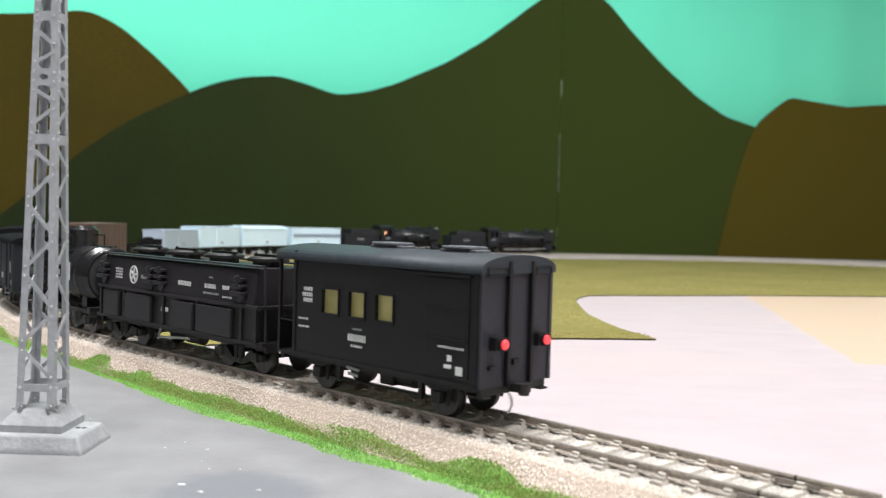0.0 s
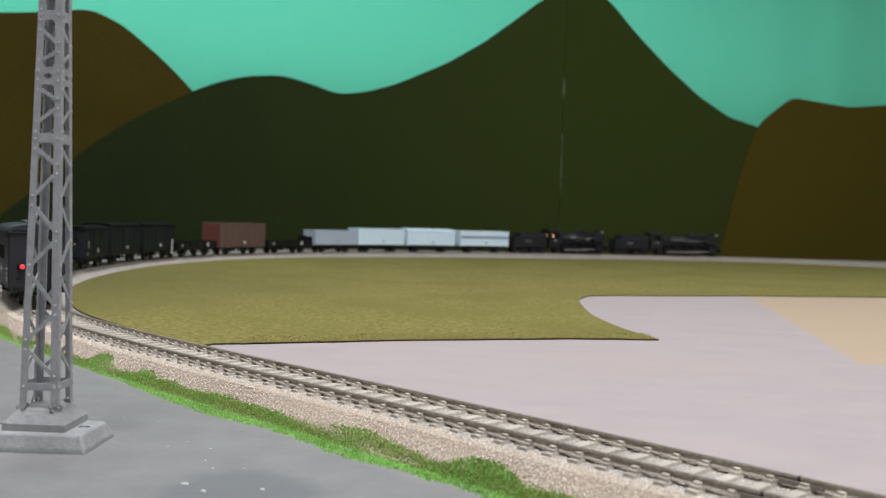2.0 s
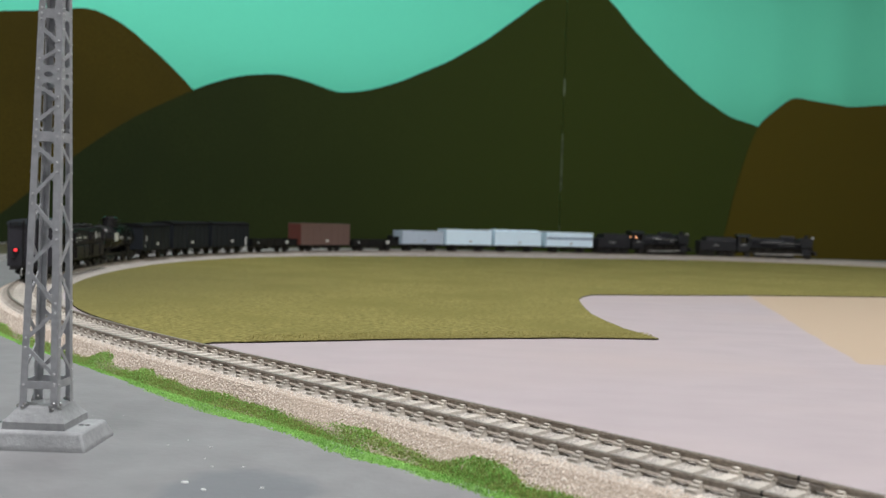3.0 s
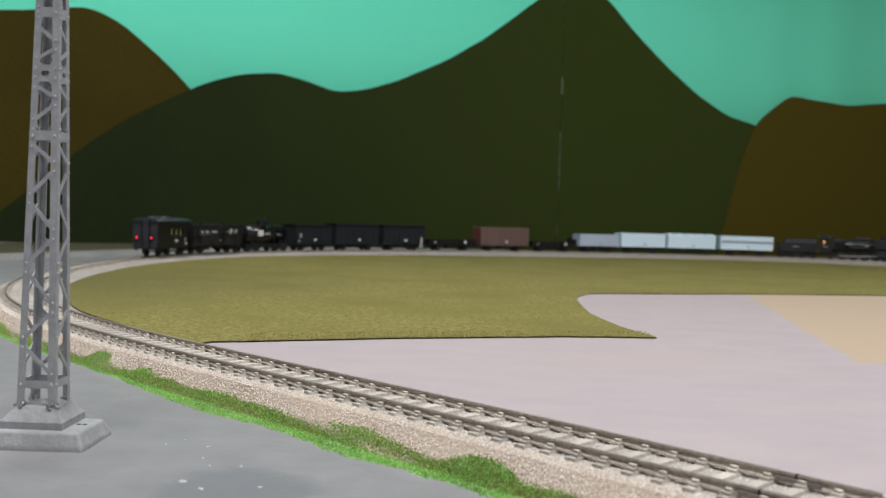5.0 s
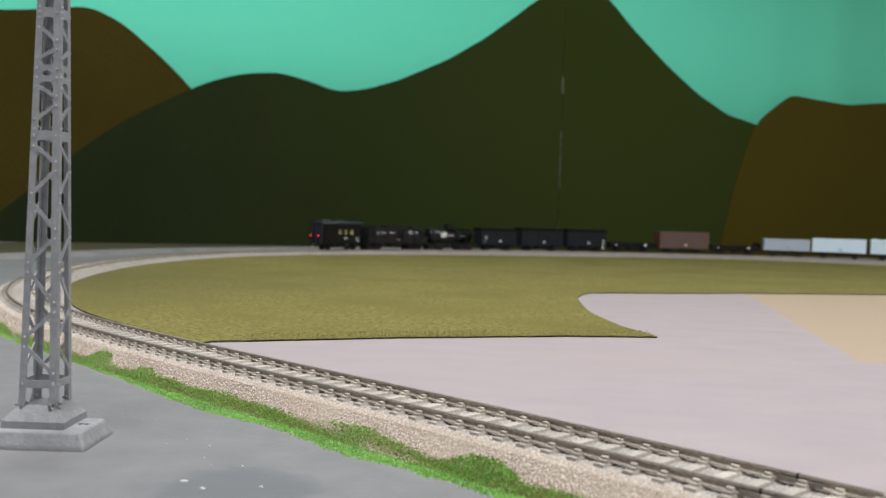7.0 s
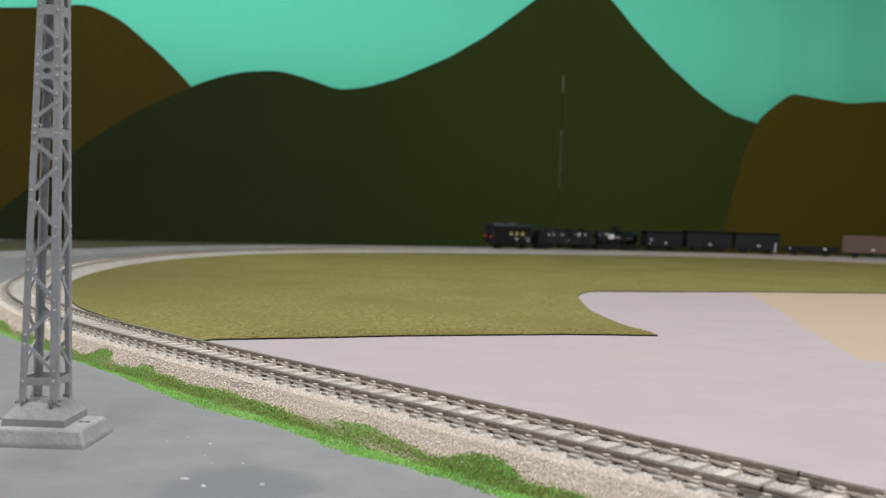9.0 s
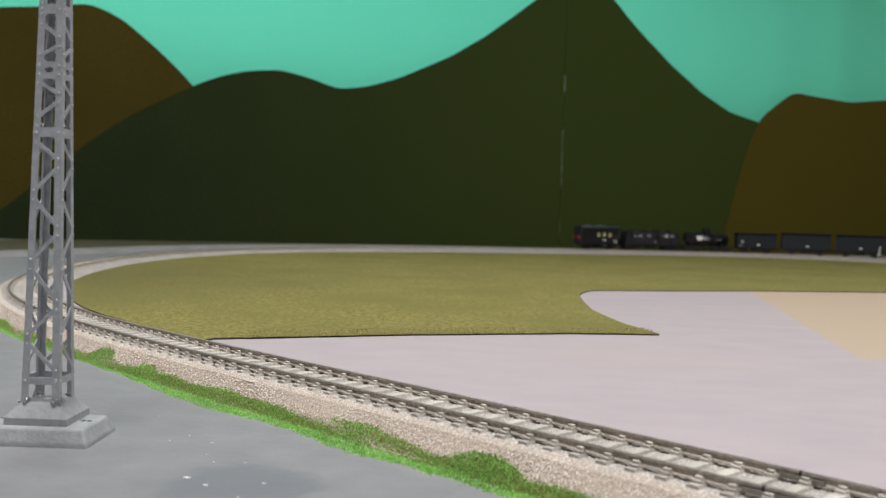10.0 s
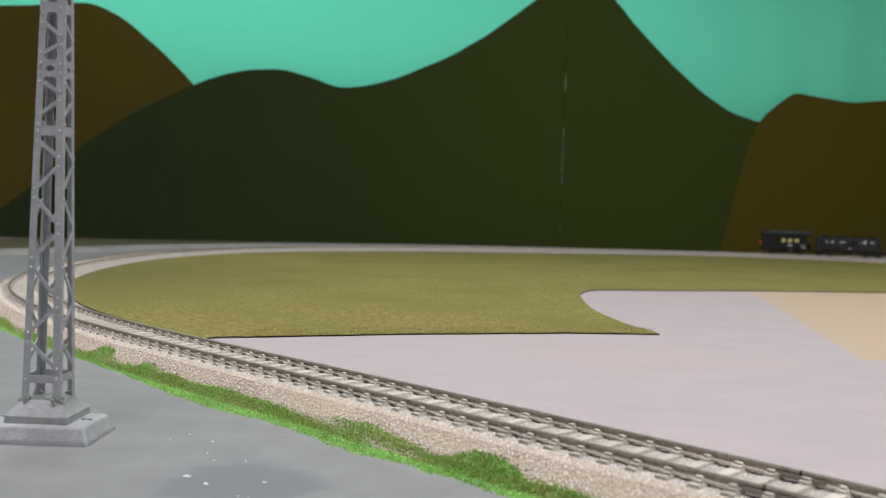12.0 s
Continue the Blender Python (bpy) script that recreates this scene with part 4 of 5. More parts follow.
def tank_wagon():
    L = 96.0
    v = thing("tank_wagon", "black tank wagon with dome and white markings", "train car", "train")
    bm = bmesh.new()
    rod(bm, (-40, 0, 24.5), (40, 0, 24.5), 12.6, 40)
    for e in (-1, 1):
        bmesh.ops.create_uvsphere(bm, u_segments=32, v_segments=12, radius=12.6, matrix=Matrix.Translation((e * 40, 0, 24.5)) @ Matrix.Diagonal((0.3, 1, 1, 1)))
    smooth(part("barrel", bm, "tank", v, "glossy black barrel"))
    for x in (-28, 0, 28):
        bm = bmesh.new()
        rod(bm, (x - 0.8, 0, 24.5), (x + 0.8, 0, 24.5), 12.9, 40)
        part("band", bm, "black", v)
    for e in (-1, 1):
        bm = bmesh.new()
        n = 36
        for i in range(n):
            t0, t1 = 2 * math.pi * i / n, 2 * math.pi * (i + 1) / n
            rod(bm, (e * 41.2, 11.3 * math.cos(t0), 24.5 + 11.3 * math.sin(t0)), (e * 41.2, 11.3 * math.cos(t1), 24.5 + 11.3 * math.sin(t1)), 0.8, 6)
        part("end_ring", bm, "tank", v)
        part("end_frame", boxes((min(e * 44, e * 47.5), max(e * 44, e * 47.5), -12.5, 12.5, 9.8, 11.6)), "black", v)
    bm = bmesh.new()
    rod(bm, (0, 0, 35), (0, 0, 44.2), 7.4, 28)
    rod(bm, (0, 0, 44.2), (0, 0, 46.2), 7.8, 28, 5)
    part("dome", bm, "tank", v, "glossy black dome")
    bm = bmesh.new()
    for s in (-1, 1):
        rod(bm, (-9, s * 7.5, 37), (-9, s * 7.5, 42), 0.4, 6)
        rod(bm, (9, s * 7.5, 37), (9, s * 7.5, 42), 0.4, 6)
        rod(bm, (-9, s * 7.5, 42), (9, s * 7.5, 42), 0.4, 6)
    part("dome_rail", bm, "black", v)
    for s in (-1, 1):
        y0, y1 = sorted((s * 8, s * 12.4))
        part("walkway", boxes((-12, 12, y0, y1, 36.2, 36.8)), "black", v)
        bm = bmesh.new()
        for x in (11, 15):
            rod(bm, (x, s * 12.8, 10), (x, s * 12.0, 37), 0.4, 6)
        for k in range(7):
            rod(bm, (11, s * 12.7, 12 + 3.5 * k), (15, s * 12.7, 12 + 3.5 * k), 0.3, 6)
        part("ladder", bm, "black", v)
        marks(v, [(-17, 26, 11, 8)], 12.75, "white", s)
        marks(v, [(-3.2, 25, 12, 2.6)], 12.75, "greymark", s)
        letters(v, 22, 24, 9, 2.2, 12.75, s, "greymark", 1, 21)
    for e in (-31, 31):
        part("saddle", boxes((e - 3, e + 3, -9, 9, 10, 15)), "black", v)
    underframe(v, -47.5, 47.5, 10.0, 11.0)
    ws = bogie(v, -30) + bogie(v, 30)
    return v, L, 314.0, [(w, 5.4) for w in ws], 60.0


def box_wagon(start, L, top, body, roof, label, name="box_wagon", floor=10.5, ribs=6, w=14.2, roof_kind="arch", end=None, seed=0, extra=None, bogies=False, grp="train", ribbed=True):
    v = thing(name, label, "train car", grp)
    h = L / 2 - 2
    part("body", boxes((-h, h, -w, w, floor, top), bevel=0.3), body, v)
    if end:
        part("end_panel", boxes((-h - 0.3, -h + 0.02, -w + 0.3, w - 0.3, floor + 0.3, top - 0.3)), end, v)
    for s in (-1, 1):
        y0, y1 = sorted((s * (w - 0.1), s * (w + 0.45)))
        if ribbed:
            for k in range(ribs + 1):
                x = -h + 0.6 + (2 * h - 1.2) * k / ribs
                part("side_rib", boxes((x - 0.45, x + 0.45, y0, y1, floor + 0.2, top - 0.4)), body, v)
        part("side_door", boxes((-9, 9, y0, y1, floor + 1.2, top - 2), bevel=0.15), body, v)
        part("sill", boxes((-h, h, y0, y1, floor - 0.6, floor + 0.6)), body if body not in ("wagon_white", "wagon_grey") else "under", v)
        marks(v, [(2.5, floor + 6, 5, 3)], w + 0.5, "white" if body not in ("wagon_white", "wagon_grey") else "greymark", s)
        if seed == 1:
            marks(v, [(-h + 9, floor + 12, 4, 6), (-h + 6, floor + 4, 3, 2.5)], w + 0.5, "greymark", s)
    if roof_kind == "arch":
        ob = part("roof", arched_roof(-h - 0.6, h + 0.6, w + 0.6, top, top + 3.2), roof, v)
    else:
        ob = part("roof", boxes((-h - 0.4, h + 0.4, -w - 0.3, w + 0.3, top, top + 1.2), bevel=0.4), roof, v)
    if extra == "vents":
        for k in range(5):
            x = -h + 7 + (2 * h - 14) * k / 4
            part("roof_hatch", boxes((x - 4, x + 4, -8, 8, top + 2.0, top + 4.2), bevel=0.5), roof, ob)
    if extra == "lever":
        for s in (-1, 1):
            bm = bmesh.new()
            bar(bm, (h - 7.5, s * (w + 0.9), floor + 12), (h - 8.5, s * (w + 0.9), 7), 2.0, 0.6, (0, 1, 0))
            bar(bm, (h - 12.0, s * (w + 0.9), 6.6), (h - 5.0, s * (w + 0.9), 6.6), 1.4, 0.6, (0, 1, 0))
            part("brake_lever", bm, "white", v, "white painted brake lever")
    if extra == "stripe":
        for s in (-1, 1):
            y0, y1 = sorted((s * (w + 0.4), s * (w + 0.75)))
            part("stripe", boxes((-h + 1, h - 1, y0, y1, floor + 13.5, floor + 17.5)), "stripe", v)
    underframe(v, -L / 2, L / 2, floor - 0.5, 11.2)
    if bogies:
        ws = bogie(v, -L / 2 + 18) + bogie(v, L / 2 - 18)
        base = L - 36
    else:
        base = L * 0.56
        ws = [wheelset(v, -base / 2), wheelset(v, base / 2)]
        axle_guard(v, -base / 2)
        axle_guard(v, base / 2)
    return v, L, start, [(q, 5.4) for q in ws], base


def low_wagon(start, L, label, tail=False):
    v = thing("flat_wagon", label, "train car", "train")
    h = L / 2 - 1.5
    w = 13.8
    part("deck", boxes((-h, h, -w, w, 9.6, 12.2), bevel=0.2), "black", v)
    for s in (-1, 1):
        y0, y1 = sorted((s * (w - 0.8), s * w))
        part("side_board", boxes((-h, h, y0, y1, 12.2, 18.5), bevel=0.15), "black", v)
        for k in range(7):
            x = -h + 2 + (2 * h - 4) * k / 6
            a, b = sorted((s * (w - 0.1), s * (w + 0.6)))
            part("stake", boxes((x - 0.6, x + 0.6, a, b, 10, 19)), "black", v)
        marks(v, [(h - 24, 14.6, 5, 4.4)], w + 0.65, "white", s)
        marks(v, [(-h + 12, 14.2, 4, 3)], w + 0.65, "greymark", s)
    part("end_board", boxes((-h, -h + 1, -w, w, 12.2, 19)), "black", v)
    part("end_board", boxes((h - 1, h, -w, w, 12.2, 24 if tail else 19)), "black", v)
    if tail:
        part("brake_stand", boxes((h - 9, h - 4, -5, 5, 12, 26), bevel=0.5), "black", v)
    underframe(v, -L / 2, L / 2, 9.8, 11.2)
    ws = [wheelset(v, -L * 0.28), wheelset(v, L * 0.28)]
    axle_guard(v, -L * 0.28)
    axle_guard(v, L * 0.28)
    return v, L, start, [(q, 5.4) for q in ws], L * 0.56


def tender(start, L):
    v = thing("tender", "black steam locomotive tender with coal bunker", "train car", "train")
    h = L / 2
    part("water_tank", boxes((-h + 2, h - 2, -14, 14, 12, 30), bevel=0.5), "loco", v)
    part("coal_bunker", prism(bmesh.new(), [(14, 30), (12.5, 36.5), (-12.5, 36.5), (-14, 30)], -h + 14, h - 3), "loco", v)
    bm = bmesh.new()
    rnd = random.Random(5)
    for k in range(90):
        m = Matrix.Translation((rnd.uniform(-h + 17, h - 6), rnd.uniform(-10, 10), 36.3 + rnd.uniform(0, 1.4)))
        bmesh.ops.create_icosphere(bm, subdivisions=1, radius=rnd.uniform(0.8, 1.8), matrix=m)
    part("coal", bm, "under", v, kind="stuff")
    for s in (-1, 1):
        letters(v, -4, 22, 13, 3, 14.02, s, "greymark", 1, 31)
        for e in (-h + 3, h - 3):
            part("handrail", rod(bmesh.new(), (e, s * 14.4, 15), (e, s * 14.4, 30), 0.5, 6), "loco", v)
    underframe(v, -h, h, 11.5, 11.5, gear=False)
    ws = bogie(v, -h + 18) + bogie(v, h - 18)
    return v, L, start, [(q, 5.4) for q in ws], L - 36


def steam_engine(start, L, glowing):
    v = thing("steam_locomotive", "black steam locomotive with boiler, cab and side rods", "locomotive", "train")
    h = L / 2
    bm = bmesh.new()
    rod(bm, (-h + 30, 0, 28.5), (h - 26, 0, 28.5), 10.5, 36)
    smooth(part("boiler", bm, "loco", v, "satin black boiler barrel"))
    bm = bmesh.new()
    rod(bm, (h - 27, 0, 28.5), (h - 8, 0, 28.5), 11.0, 36)
    rod(bm, (h - 8.2, 0, 28.5), (h - 6.5, 0, 28.5), 9.5, 30, 7)
    smooth(part("smokebox", bm, "loco", v))
    bm = bmesh.new()
    rod(bm, (h - 17, 0, 38), (h - 17, 0, 46), 4.0, 20, 4.4)
    part("chimney", bm, "loco", v)
    bm = boxes((h - 66, h - 38, -5.5, 5.5, 37, 43.5), bevel=2.2)
    part("dome_casing", bm, "loco", v)
    for b in range(4):
        bm = bmesh.new()
        x = -h + 40 + b * (L - 84) / 3
        rod(bm, (x - 0.5, 0, 28.5), (x + 0.5, 0, 28.5), 10.75, 36)
        part("boiler_band", bm, "loco", v)
    part("firebox", boxes((-h + 22, -h + 46, -9.5, 9.5, 18, 38), bevel=1.5), "loco", v)
    for s in (-1, 1):
        y0, y1 = sorted((s * 9, s * 14.5))
        part("running_board", boxes((-h + 24, h - 6, y0, y1, 20.5, 21.5)), "loco", v)
        y0, y1 = sorted((s * 13.2, s * 14.2))
        part("smoke_deflector", boxes((h - 30, h - 8, y0, y1, 23, 40), bevel=0.3), "loco", v)
        bm = boxes((-h + 2, -h + 24, y0, y1, 13, 28))
        box(bm, -h + 2, -h + 7, y0, y1, 28, 38)
        box(bm, -h + 12, -h + 15, y0, y1, 28, 38)
        box(bm, -h + 21, -h + 24, y0, y1, 28, 38)
        box(bm, -h + 2, -h + 24, y0, y1, 38, 41.5)
        part("cab_side", bm, "loco", v)
        letters(v, -h + 13, 24, 9, 3, 14.22, s, "greymark", 1, 41)
        bm = bmesh.new()
        rod(bm, (h - 26, s * 12, 9.5), (h - 12, s * 12, 9.5), 3.8, 18)
        box(bm, h - 27, h - 11, min(s * 9, s * 14.5), max(s * 9, s * 14.5), 13.5, 18, bevel=1)
        part("cylinder", bm, "loco", v)
        bm = bmesh.new()
        bar(bm, (-h + 36, s * 11.8, 7.5), (h - 44, s * 11.8, 7.5), 1.8, 0.7, (0, 1, 0))
        bar(bm, (-h + 62, s * 12.7, 7.5), (h - 24, s * 12.7, 9.5), 1.4, 0.7, (0, 1, 0))
        part("side_rod", bm, "silver", v)
        bm = bmesh.new()
        rod(bm, (-h + 46, s * 11.4, 30), (h - 10, s * 11.4, 30), 0.45, 6)
        part("handrail", bm, "silver", v)
        bm = bmesh.new()
        rod(bm, (h - 74, s * 12, 24.4), (h - 40, s * 12, 24.4), 2.4, 14)
        part("air_tank", bm, "loco", v)
        if glowing:
            y0, y1 = sorted((s * 12.0, s * 12.6))
            part("cab_lamp", boxes((-h + 8.2, -h + 11.0, y0, y1, 30.5, 34.5)), "orange", v, "warm glowing cab light")
            marks(v, [(-h + 54, 31, 10, 2.6), (-h + 84, 27, 5, 4)], 11.6, "greymark", s)
    part("cab_front", boxes((-h + 22.5, -h + 24, -13.2, 13.2, 13, 41.5)), "loco", v)
    part("cab_floor", boxes((-h + 2, -h + 22.5, -13.2, 13.2, 11.5, 13.5)), "loco", v)
    part("cab_roof", arched_roof(-h - 1, -h + 26, 14.8, 41.2, 45.0), "loco", v)
    part("frame", boxes((-h + 4, h - 5, -5.5, 5.5, 9, 20)), "under", v)
    part("front_deck", boxes((h - 8, h, -13, 13, 13, 15.2), (h - 3, h - 1.2, -13.5, 13.5, 8, 13.5)), "loco", v)
    bm = bmesh.new()
    rod(bm, (h - 7, 0, 41), (h - 3.5, 0, 41), 2.4, 16)
    part("headlamp", bm, "silver", v)
    coupler(v, h - 1, 1)
    coupler(v, -h + 1, -1)
    ws = []
    for k in range(4):
        ws.append((wheelset(v, -h + 42 + k * 19.4, 8.6, 14), 8.6))
    ws.append((wheelset(v, h - 14, 5.0), 5.0))
    ws.append((wheelset(v, -h + 22, 5.0), 5.0))
    return v, L, start, ws, L - 60


FLEET.append(brake_van())
FLEET.append(ballast_hopper())
FLEET.append(tank_wagon())
FLEET.append(box_wagon(421, 78, 36, "blueblack", "wagon_roof", "small black box wagon with faded markings", seed=1))
FLEET.append(box_wagon(507, 92, 38.5, "blueblack", "wagon_roof", "tall black covered wagon with white marking", seed=2, ribs=8))
FLEET.append(box_wagon(606, 88, 38.5, "blueblack", "wagon_roof", "tall black covered wagon with white marking", seed=3, ribs=8, extra="lever"))
FLEET.append(low_wagon(701, 101, "low black flat wagon with side boards"))
FLEET.append(box_wagon(808, 105, 41.0, "wagon_brown", "wagon_brown", "brown box wagon with reddish end", end="wagon_red", roof_kind="flat", ribs=8))
FLEET.append(low_wagon(918, 98, "low black flat wagon with brake stand", tail=True))
FLEET.append(box_wagon(1021, 88, 33.0, "wagon_grey", "wagon_grey", "light grey box wagon, lower than its neighbours", floor=11.5, roof_kind="flat", ribs=4, ribbed=False))
FLEET.append(box_wagon(1112, 98, 37.0, "wagon_white", "wagon_white", "plain white refrigerator wagon with flat roof", roof_kind="flat", ribbed=False, floor=11.5))
FLEET.append(box_wagon(1214, 101, 36.0, "wagon_white", "wagon_white", "white refrigerator wagon with roof hatches", extra="vents", ribbed=False, floor=11.5))
FLEET.append(box_wagon(1324, 104, 37.0, "wagon_white", "wagon_white", "white refrigerator wagon with a grey stripe", extra="stripe", roof_kind="flat", ribbed=False, floor=11.5))
FLEET.append(tender(1436, 74))
FLEET.append(steam_engine(1513, 128, True))
FLEET.append(tender(1656, 76))
FLEET.append(steam_engine(1735, 148, False))

# ---- grass, grains and flecks by the near track ----
rnd = random.Random(11)


STRIP_S = (-80, 60, 75, 94, 104, 113, 122, 135, 152, 165, 177, 189, 210, 231, 263, 288, 308, 360, 430, 520, 760)
STRIP_L = (29.5, 30.0, 30.3, 30.3, 30.2, 31.6, 33.6, 33.0, 30.0, 30.2, 31.6, 33.2, 32.2, 30.8, 26.8, 26.4, 25.2, 27.0, 28.5, 29.0, 29.0)
TUFTS = ((83, 11, 2.2), (134, 11, 1.2), (252, 6, 1.4), (289, 9, 2.6), (205, 12, 0.6))


def slope(l):
    """Height of the roadbed's outer shoulder."""
    return float(np.interp(l, (14, 16.6, 21.2, 23.4), (BED, BED - 0.7, 2.8, 0.0)))


def climb(s):
    """How far the moss climbs up the shoulder."""
    return 2.3 + 1.5 * noise.noise((s * 0.045, 6.3, 0)) + sum(a * math.exp(-((s - c) / w) ** 4) for c, w, a in TUFTS)


def blades(name, mat, count, size, label, s0=-70, s1=760):
    verts, faces = [], []
    for _ in range(count):
        s = s0 + (s1 - s0) * rnd.random() ** 2.0
        lush = sum(min(a, 2.5) * math.exp(-((s - c) / w) ** 4) for c, w, a in TUFTS)
        u = rnd.random()
        if mat == "flock":
            out = float(np.interp(s, STRIP_S, STRIP_L)) - 1.7 + 1.1 * noise.noise((s * 0.11, 9.1, 0)) + 0.7 * noise.noise((s * 0.5, 4.4, 0))
            l = 23.3 + (out - 23.3) * u ** 0.8 + rnd.gauss(0, 0.7) * u * u
            if rnd.random() < 0.24 + 0.24 * lush:
                l = 23.4 - climb(s) * rnd.random()
            if u > 0.8 and rnd.random() < 0.45:
                continue
        else:
            c = climb(s)
            l = 23.5 - c * u + rnd.gauss(0, 0.5)
            if rnd.random() > 1.3 - 0.7 * u + 0.3 * noise.noise((s * 0.2, l * 0.3, 2.0)):
                continue
        x, y, _h = track(s if s >= 0 else s + LOOP, l)
        ground = slope(l)
        r = size * rnd.uniform(0.55, 1.45)
        hgt = r * rnd.uniform(0.5, 1.4) * (1.0 + 0.55 * lush * rnd.random())
        b = len(verts)
        a0 = rnd.uniform(0, 6.28)
        for k in range(3):
            verts.append(((x + r * math.cos(a0 + k * 2.1)) * MM, (y + r * math.sin(a0 + k * 2.1)) * MM, (ground - 0.15 + rnd.uniform(0, 0.5) * r) * MM))
        verts.append(((x + rnd.uniform(-r, r)) * MM, (y + rnd.uniform(-r, r)) * MM, (ground + hgt) * MM))
        faces += [(b, b + 1, b + 3), (b + 1, b + 2, b + 3), (b + 2, b, b + 3)]
    me = bpy.data.meshes.new(name)
    me.from_pydata(verts, [], faces)
    me.materials.append(M[mat])
    return tagged(new(name, me), label, name.replace("_", " "), kind="stuff")


blades("grass_strip", "flock", 150000, 0.25, "bright green flocked grass strip along the roadbed")
blades("moss", "flock_dark", 120000, 0.25, "dark olive flock at the foot of the ballast")



def grains(mat, count, bands, label):
    """Loose grains over the roadbed, in bands of lateral offset."""
    verts, faces = [], []
    for _ in range(count):
        s = -70 + 620 * rnd.random() ** 1.5
        l = rnd.uniform(*rnd.choice(bands))
        if l > 23.2 - climb(s) * rnd.uniform(0.7, 1.1):
            continue
        if abs(((s - 0.36 + 3.89) % 7.78) - 3.89) < 1.7 and abs(l) < 13.3:
            continue
        x, y, _h = track(s if s >= 0 else s + LOOP, l)
        z = (slope(l) if l > 14 else BED) - 0.05
        r = rnd.uniform(0.16, 0.42)
        b = len(verts)
        a0 = rnd.uniform(0, 6.28)
        for k in range(4):
            verts.append(((x + r * math.cos(a0 + k * 1.57)) * MM, (y + r * math.sin(a0 + k * 1.57)) * MM, (z + rnd.uniform(-0.1, 0.2)) * MM))
        verts.append(((x + rnd.uniform(-.1, .1)) * MM, (y + rnd.uniform(-.1, .1)) * MM, (z + r * rnd.uniform(0.7, 1.2)) * MM))
        faces += [(b, b + 1, b + 4), (b + 1, b + 2, b + 4), (b + 2, b + 3, b + 4), (b + 3, b, b + 4)]
    me = bpy.data.meshes.new("ballast_grains")
    me.from_pydata(verts, [], faces)
    me.materials.append(M[mat])
    return tagged(new("ballast_grains", me), label, "ballast", kind="stuff")


grains("grain", 22000, ((12.5, 23), (14, 22)), "loose pale tan ballast grains")
grains("grey_grain", 24000, ((9.5, 16), (-8, 8), (-14, -9.5)), "loose pale grey ballast grains")

verts, faces = [], []
for _ in range(9000):
    f = rnd.random()
    x = 112 - 205 * f + rnd.uniform(-2, 2)
    y0 = mat_front(x)
    y = y0 - 0.6 + 26 * rnd.random() ** 2.5
    if x > 100 and y > 520 or x < -85 - (y - 405) * 0.93:
        continue
    r, b, a0 = rnd.uniform(0.3, 0.75), len(verts), rnd.uniform(0, 6.28)
    for k in range(3):
        verts.append(((x + r * math.cos(a0 + k * 2.1)) * MM, (y + r * math.sin(a0 + k * 2.1)) * MM, (INNER + 0.8) * MM))
    verts.append(((x + rnd.uniform(-r, r)) * MM, (y + rnd.uniform(-r, r)) * MM, (INNER + 0.9 + r * rnd.uniform(0.3, 0.9)) * MM))
    faces += [(b, b + 1, b + 3), (b + 1, b + 2, b + 3), (b + 2, b, b + 3)]
me = bpy.data.meshes.new("mat_fuzz")
me.from_pydata(verts, [], faces)
me.materials.append(M["fibre"])
fib = tagged(new("mat_fuzz", me), "short olive fibres of the grass mat", kind="stuff")
fib.parent = mat_ob

bm = bmesh.new()
for x, y, r in ((-59.8, 212.0, 0.75), (-54.0, 206.8, 0.6), (-41.0, 209.5, 0.45), (-57.0, 226.1, 0.3), (-49.2, 226.5, 0.3), (-62.3, 244.7, 0.35)):
    bmesh.ops.create_icosphere(bm, subdivisions=1, radius=r, matrix=Matrix.Translation((x, y, 0.1)) @ Matrix.Rotation(x, 4, "Z") @ Matrix.Diagonal((1.5, 0.7, 0.4, 1)))
for _ in range(34):
    x, y = rnd.uniform(-110, 20), rnd.uniform(140, 300)
    if math.hypot(x + 107, y - 246) < 22:
        continue
    l = min(math.hypot(x - track(s)[0], y - track(s)[1]) for s in range(0, 400, 20))
    if l > 42:
        bmesh.ops.create_icosphere(bm, subdivisions=1, radius=rnd.uniform(0.1, 0.3), matrix=Matrix.Translation((x, y, 0.08)) @ Matrix.Diagonal((rnd.uniform(.7, 2), 1, 0.6, 1)))
tagged(part("flecks", bm, "white"), "tiny white flecks of debris on the board", "debris", kind="stuff")

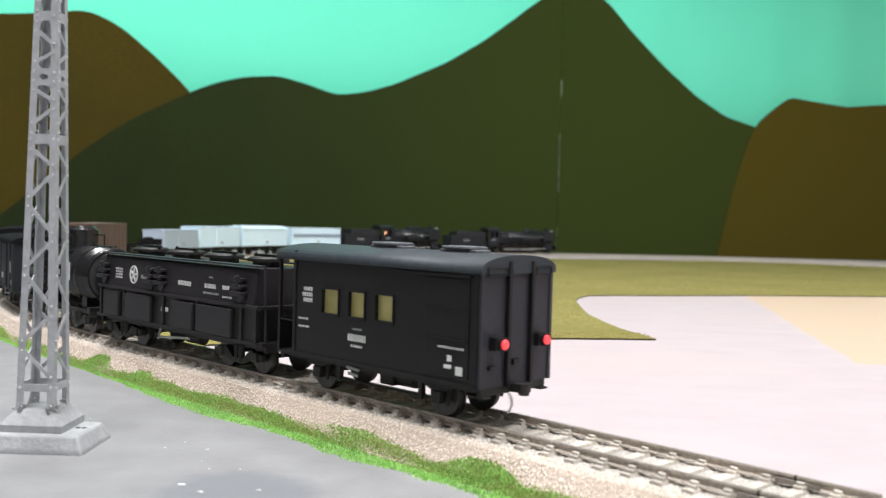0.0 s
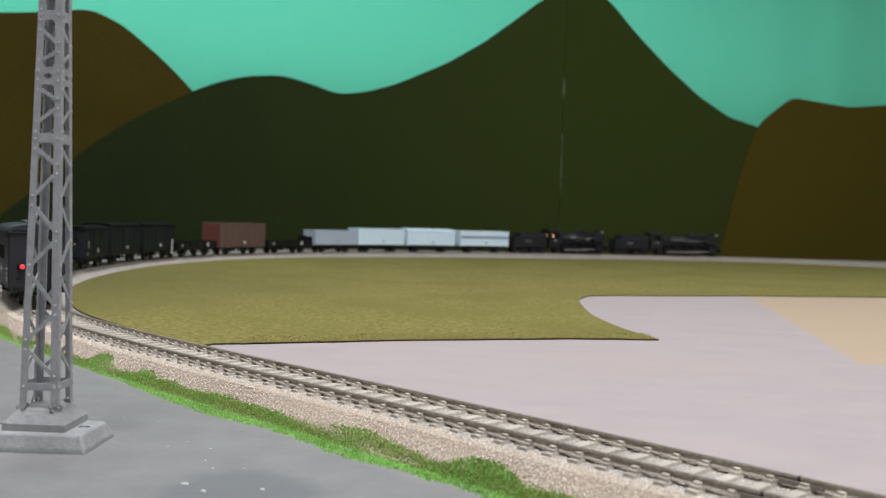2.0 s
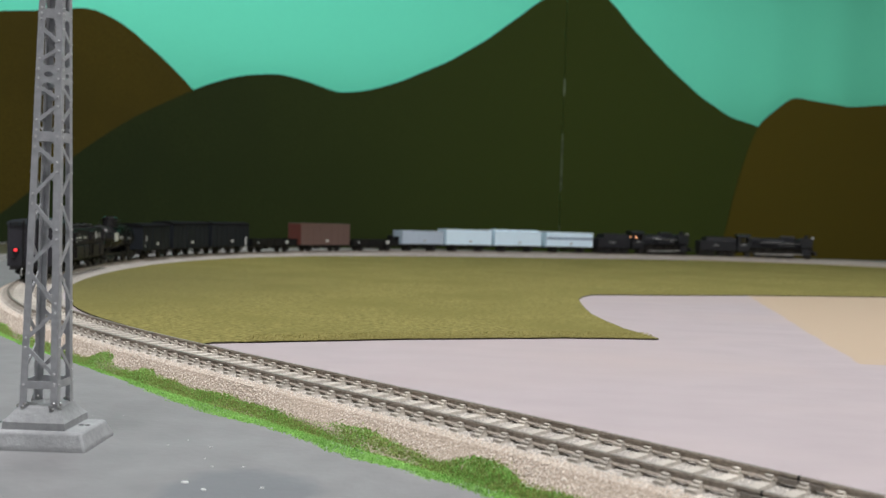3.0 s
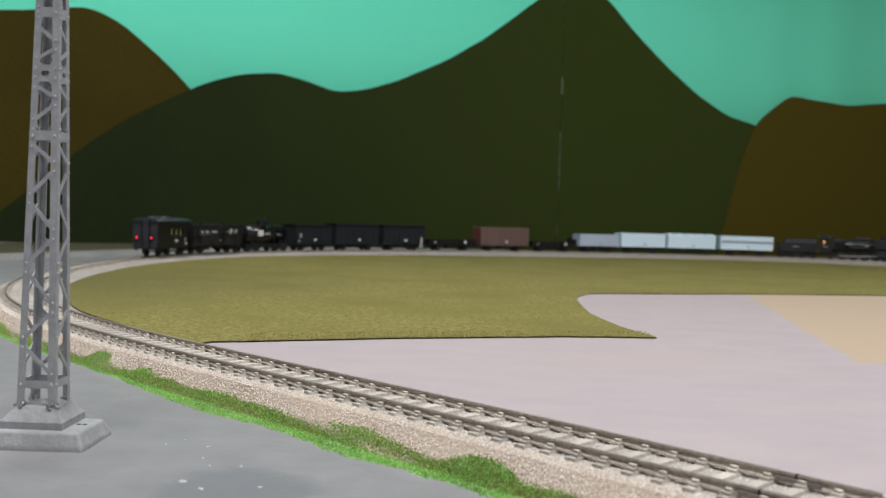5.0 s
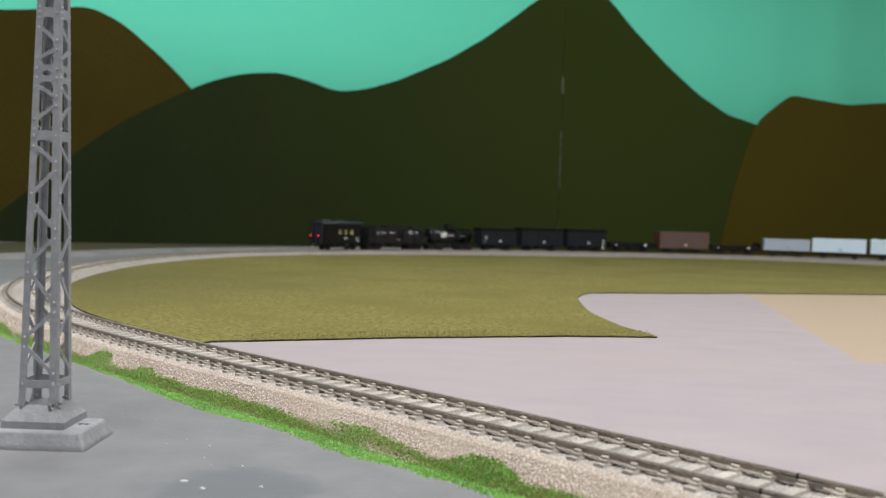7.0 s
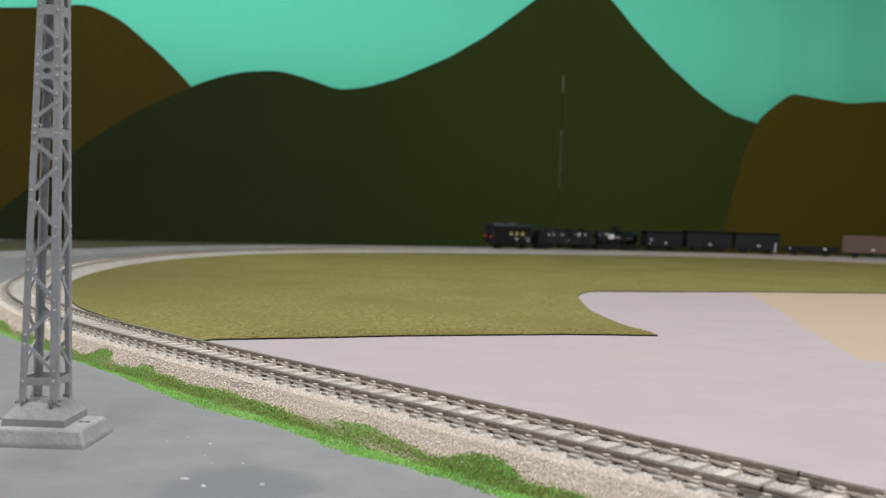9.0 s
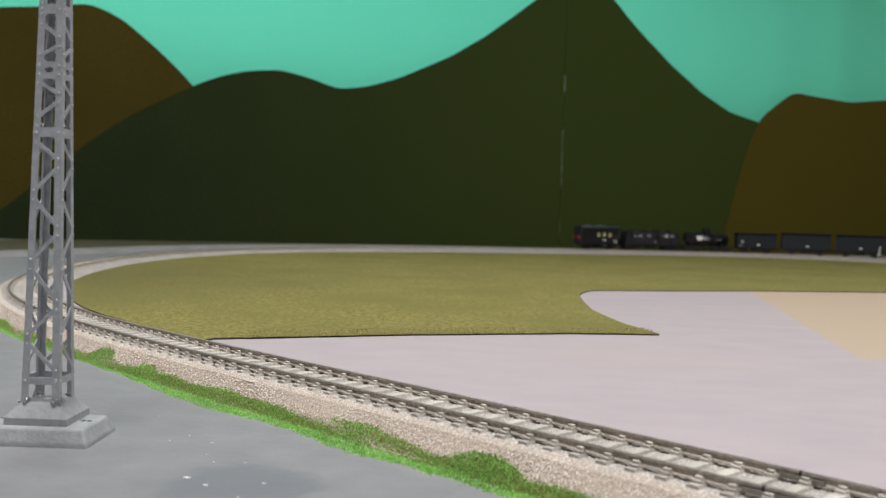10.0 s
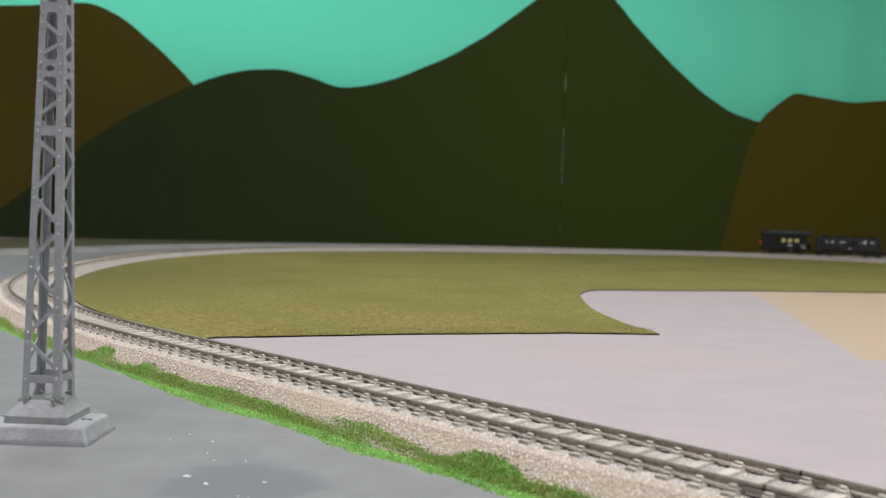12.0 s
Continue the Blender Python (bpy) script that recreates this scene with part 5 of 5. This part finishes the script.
# ---- sleepers: the near ones singly, the rest joined ----
SPACING = 7.78
mesh = sleeper_mesh()
for i in range(-10, 280):
    s = i * SPACING + 0.36
    x, y, h = track(s if s >= 0 else s + LOOP)
    ob = new("sleeper", mesh)
    ob.parent = line
    ob.matrix_basis = pose(x * MM, y * MM, 0, 0, 0, math.degrees(h))
bm = bmesh.new()
for i in range(280, int(LOOP / SPACING) - 10):
    x, y, h = track(i * SPACING)
    c, sn = math.cos(h), math.sin(h)
    box_rows = [(-1.5, 1.5, -13, 13, BED - 0.4, RAIL - 2.2)]
    for r in box_rows:
        n0 = len(bm.verts)
        vs = [bm.verts.new((x + c * px - sn * py, y + sn * px + c * py, pz)) for px in r[:2] for py in r[2:4] for pz in r[4:]]
        for q in ((0, 1, 3, 2), (4, 6, 7, 5), (0, 4, 5, 1), (2, 3, 7, 6), (0, 2, 6, 4), (1, 5, 7, 3)):
            bm.faces.new([vs[k] for k in q])
part("far_sleepers", bm, "sleeper", line, "distant grey sleepers", kind="stuff")

# ---- the train runs ----
RUN = [(0, 0.0), (0.5, 86.7), (1, 173.5), (1.5, 260.4), (2, 347.4), (2.5, 435.4), (3, 529.2), (4, 718.8), (5, 909.5), (5.5, 1008.0), (6, 1106.5), (6.5, 1202.0), (7, 1296.0), (8, 1474.9), (9, 1654.0), (10, 1840.0), (11, 2031.5), (12, 2223.6)]


def run(t):
    return float(np.interp(t, [r[0] for r in RUN], [r[1] for r in RUN]))


def motions():
    for car, length, start, wheels, base in FLEET:
        rows = []
        for k in range(61):
            t = 12.0 * k / 60
            mid = start + length / 2 + run(t)
            ax, ay, _ = track(mid - base / 2)
            bx, by, _ = track(mid + base / 2)
            rows.append((t, pose((ax + bx) / 2 * MM, (ay + by) / 2 * MM, RAIL * MM, 0, 0, math.degrees(math.atan2(by - ay, bx - ax)))))
        walk(car, rows)
        for ws, r in wheels:
            x, z = ws.location.x, ws.location.z
            spins = []
            for k in range(0, 361):
                t = k / 30.0
                spins.append((t, pose(x, 0, z, 0, math.degrees(run(t) / r) % 360, 0)))
            walk(ws, spins)


motions()
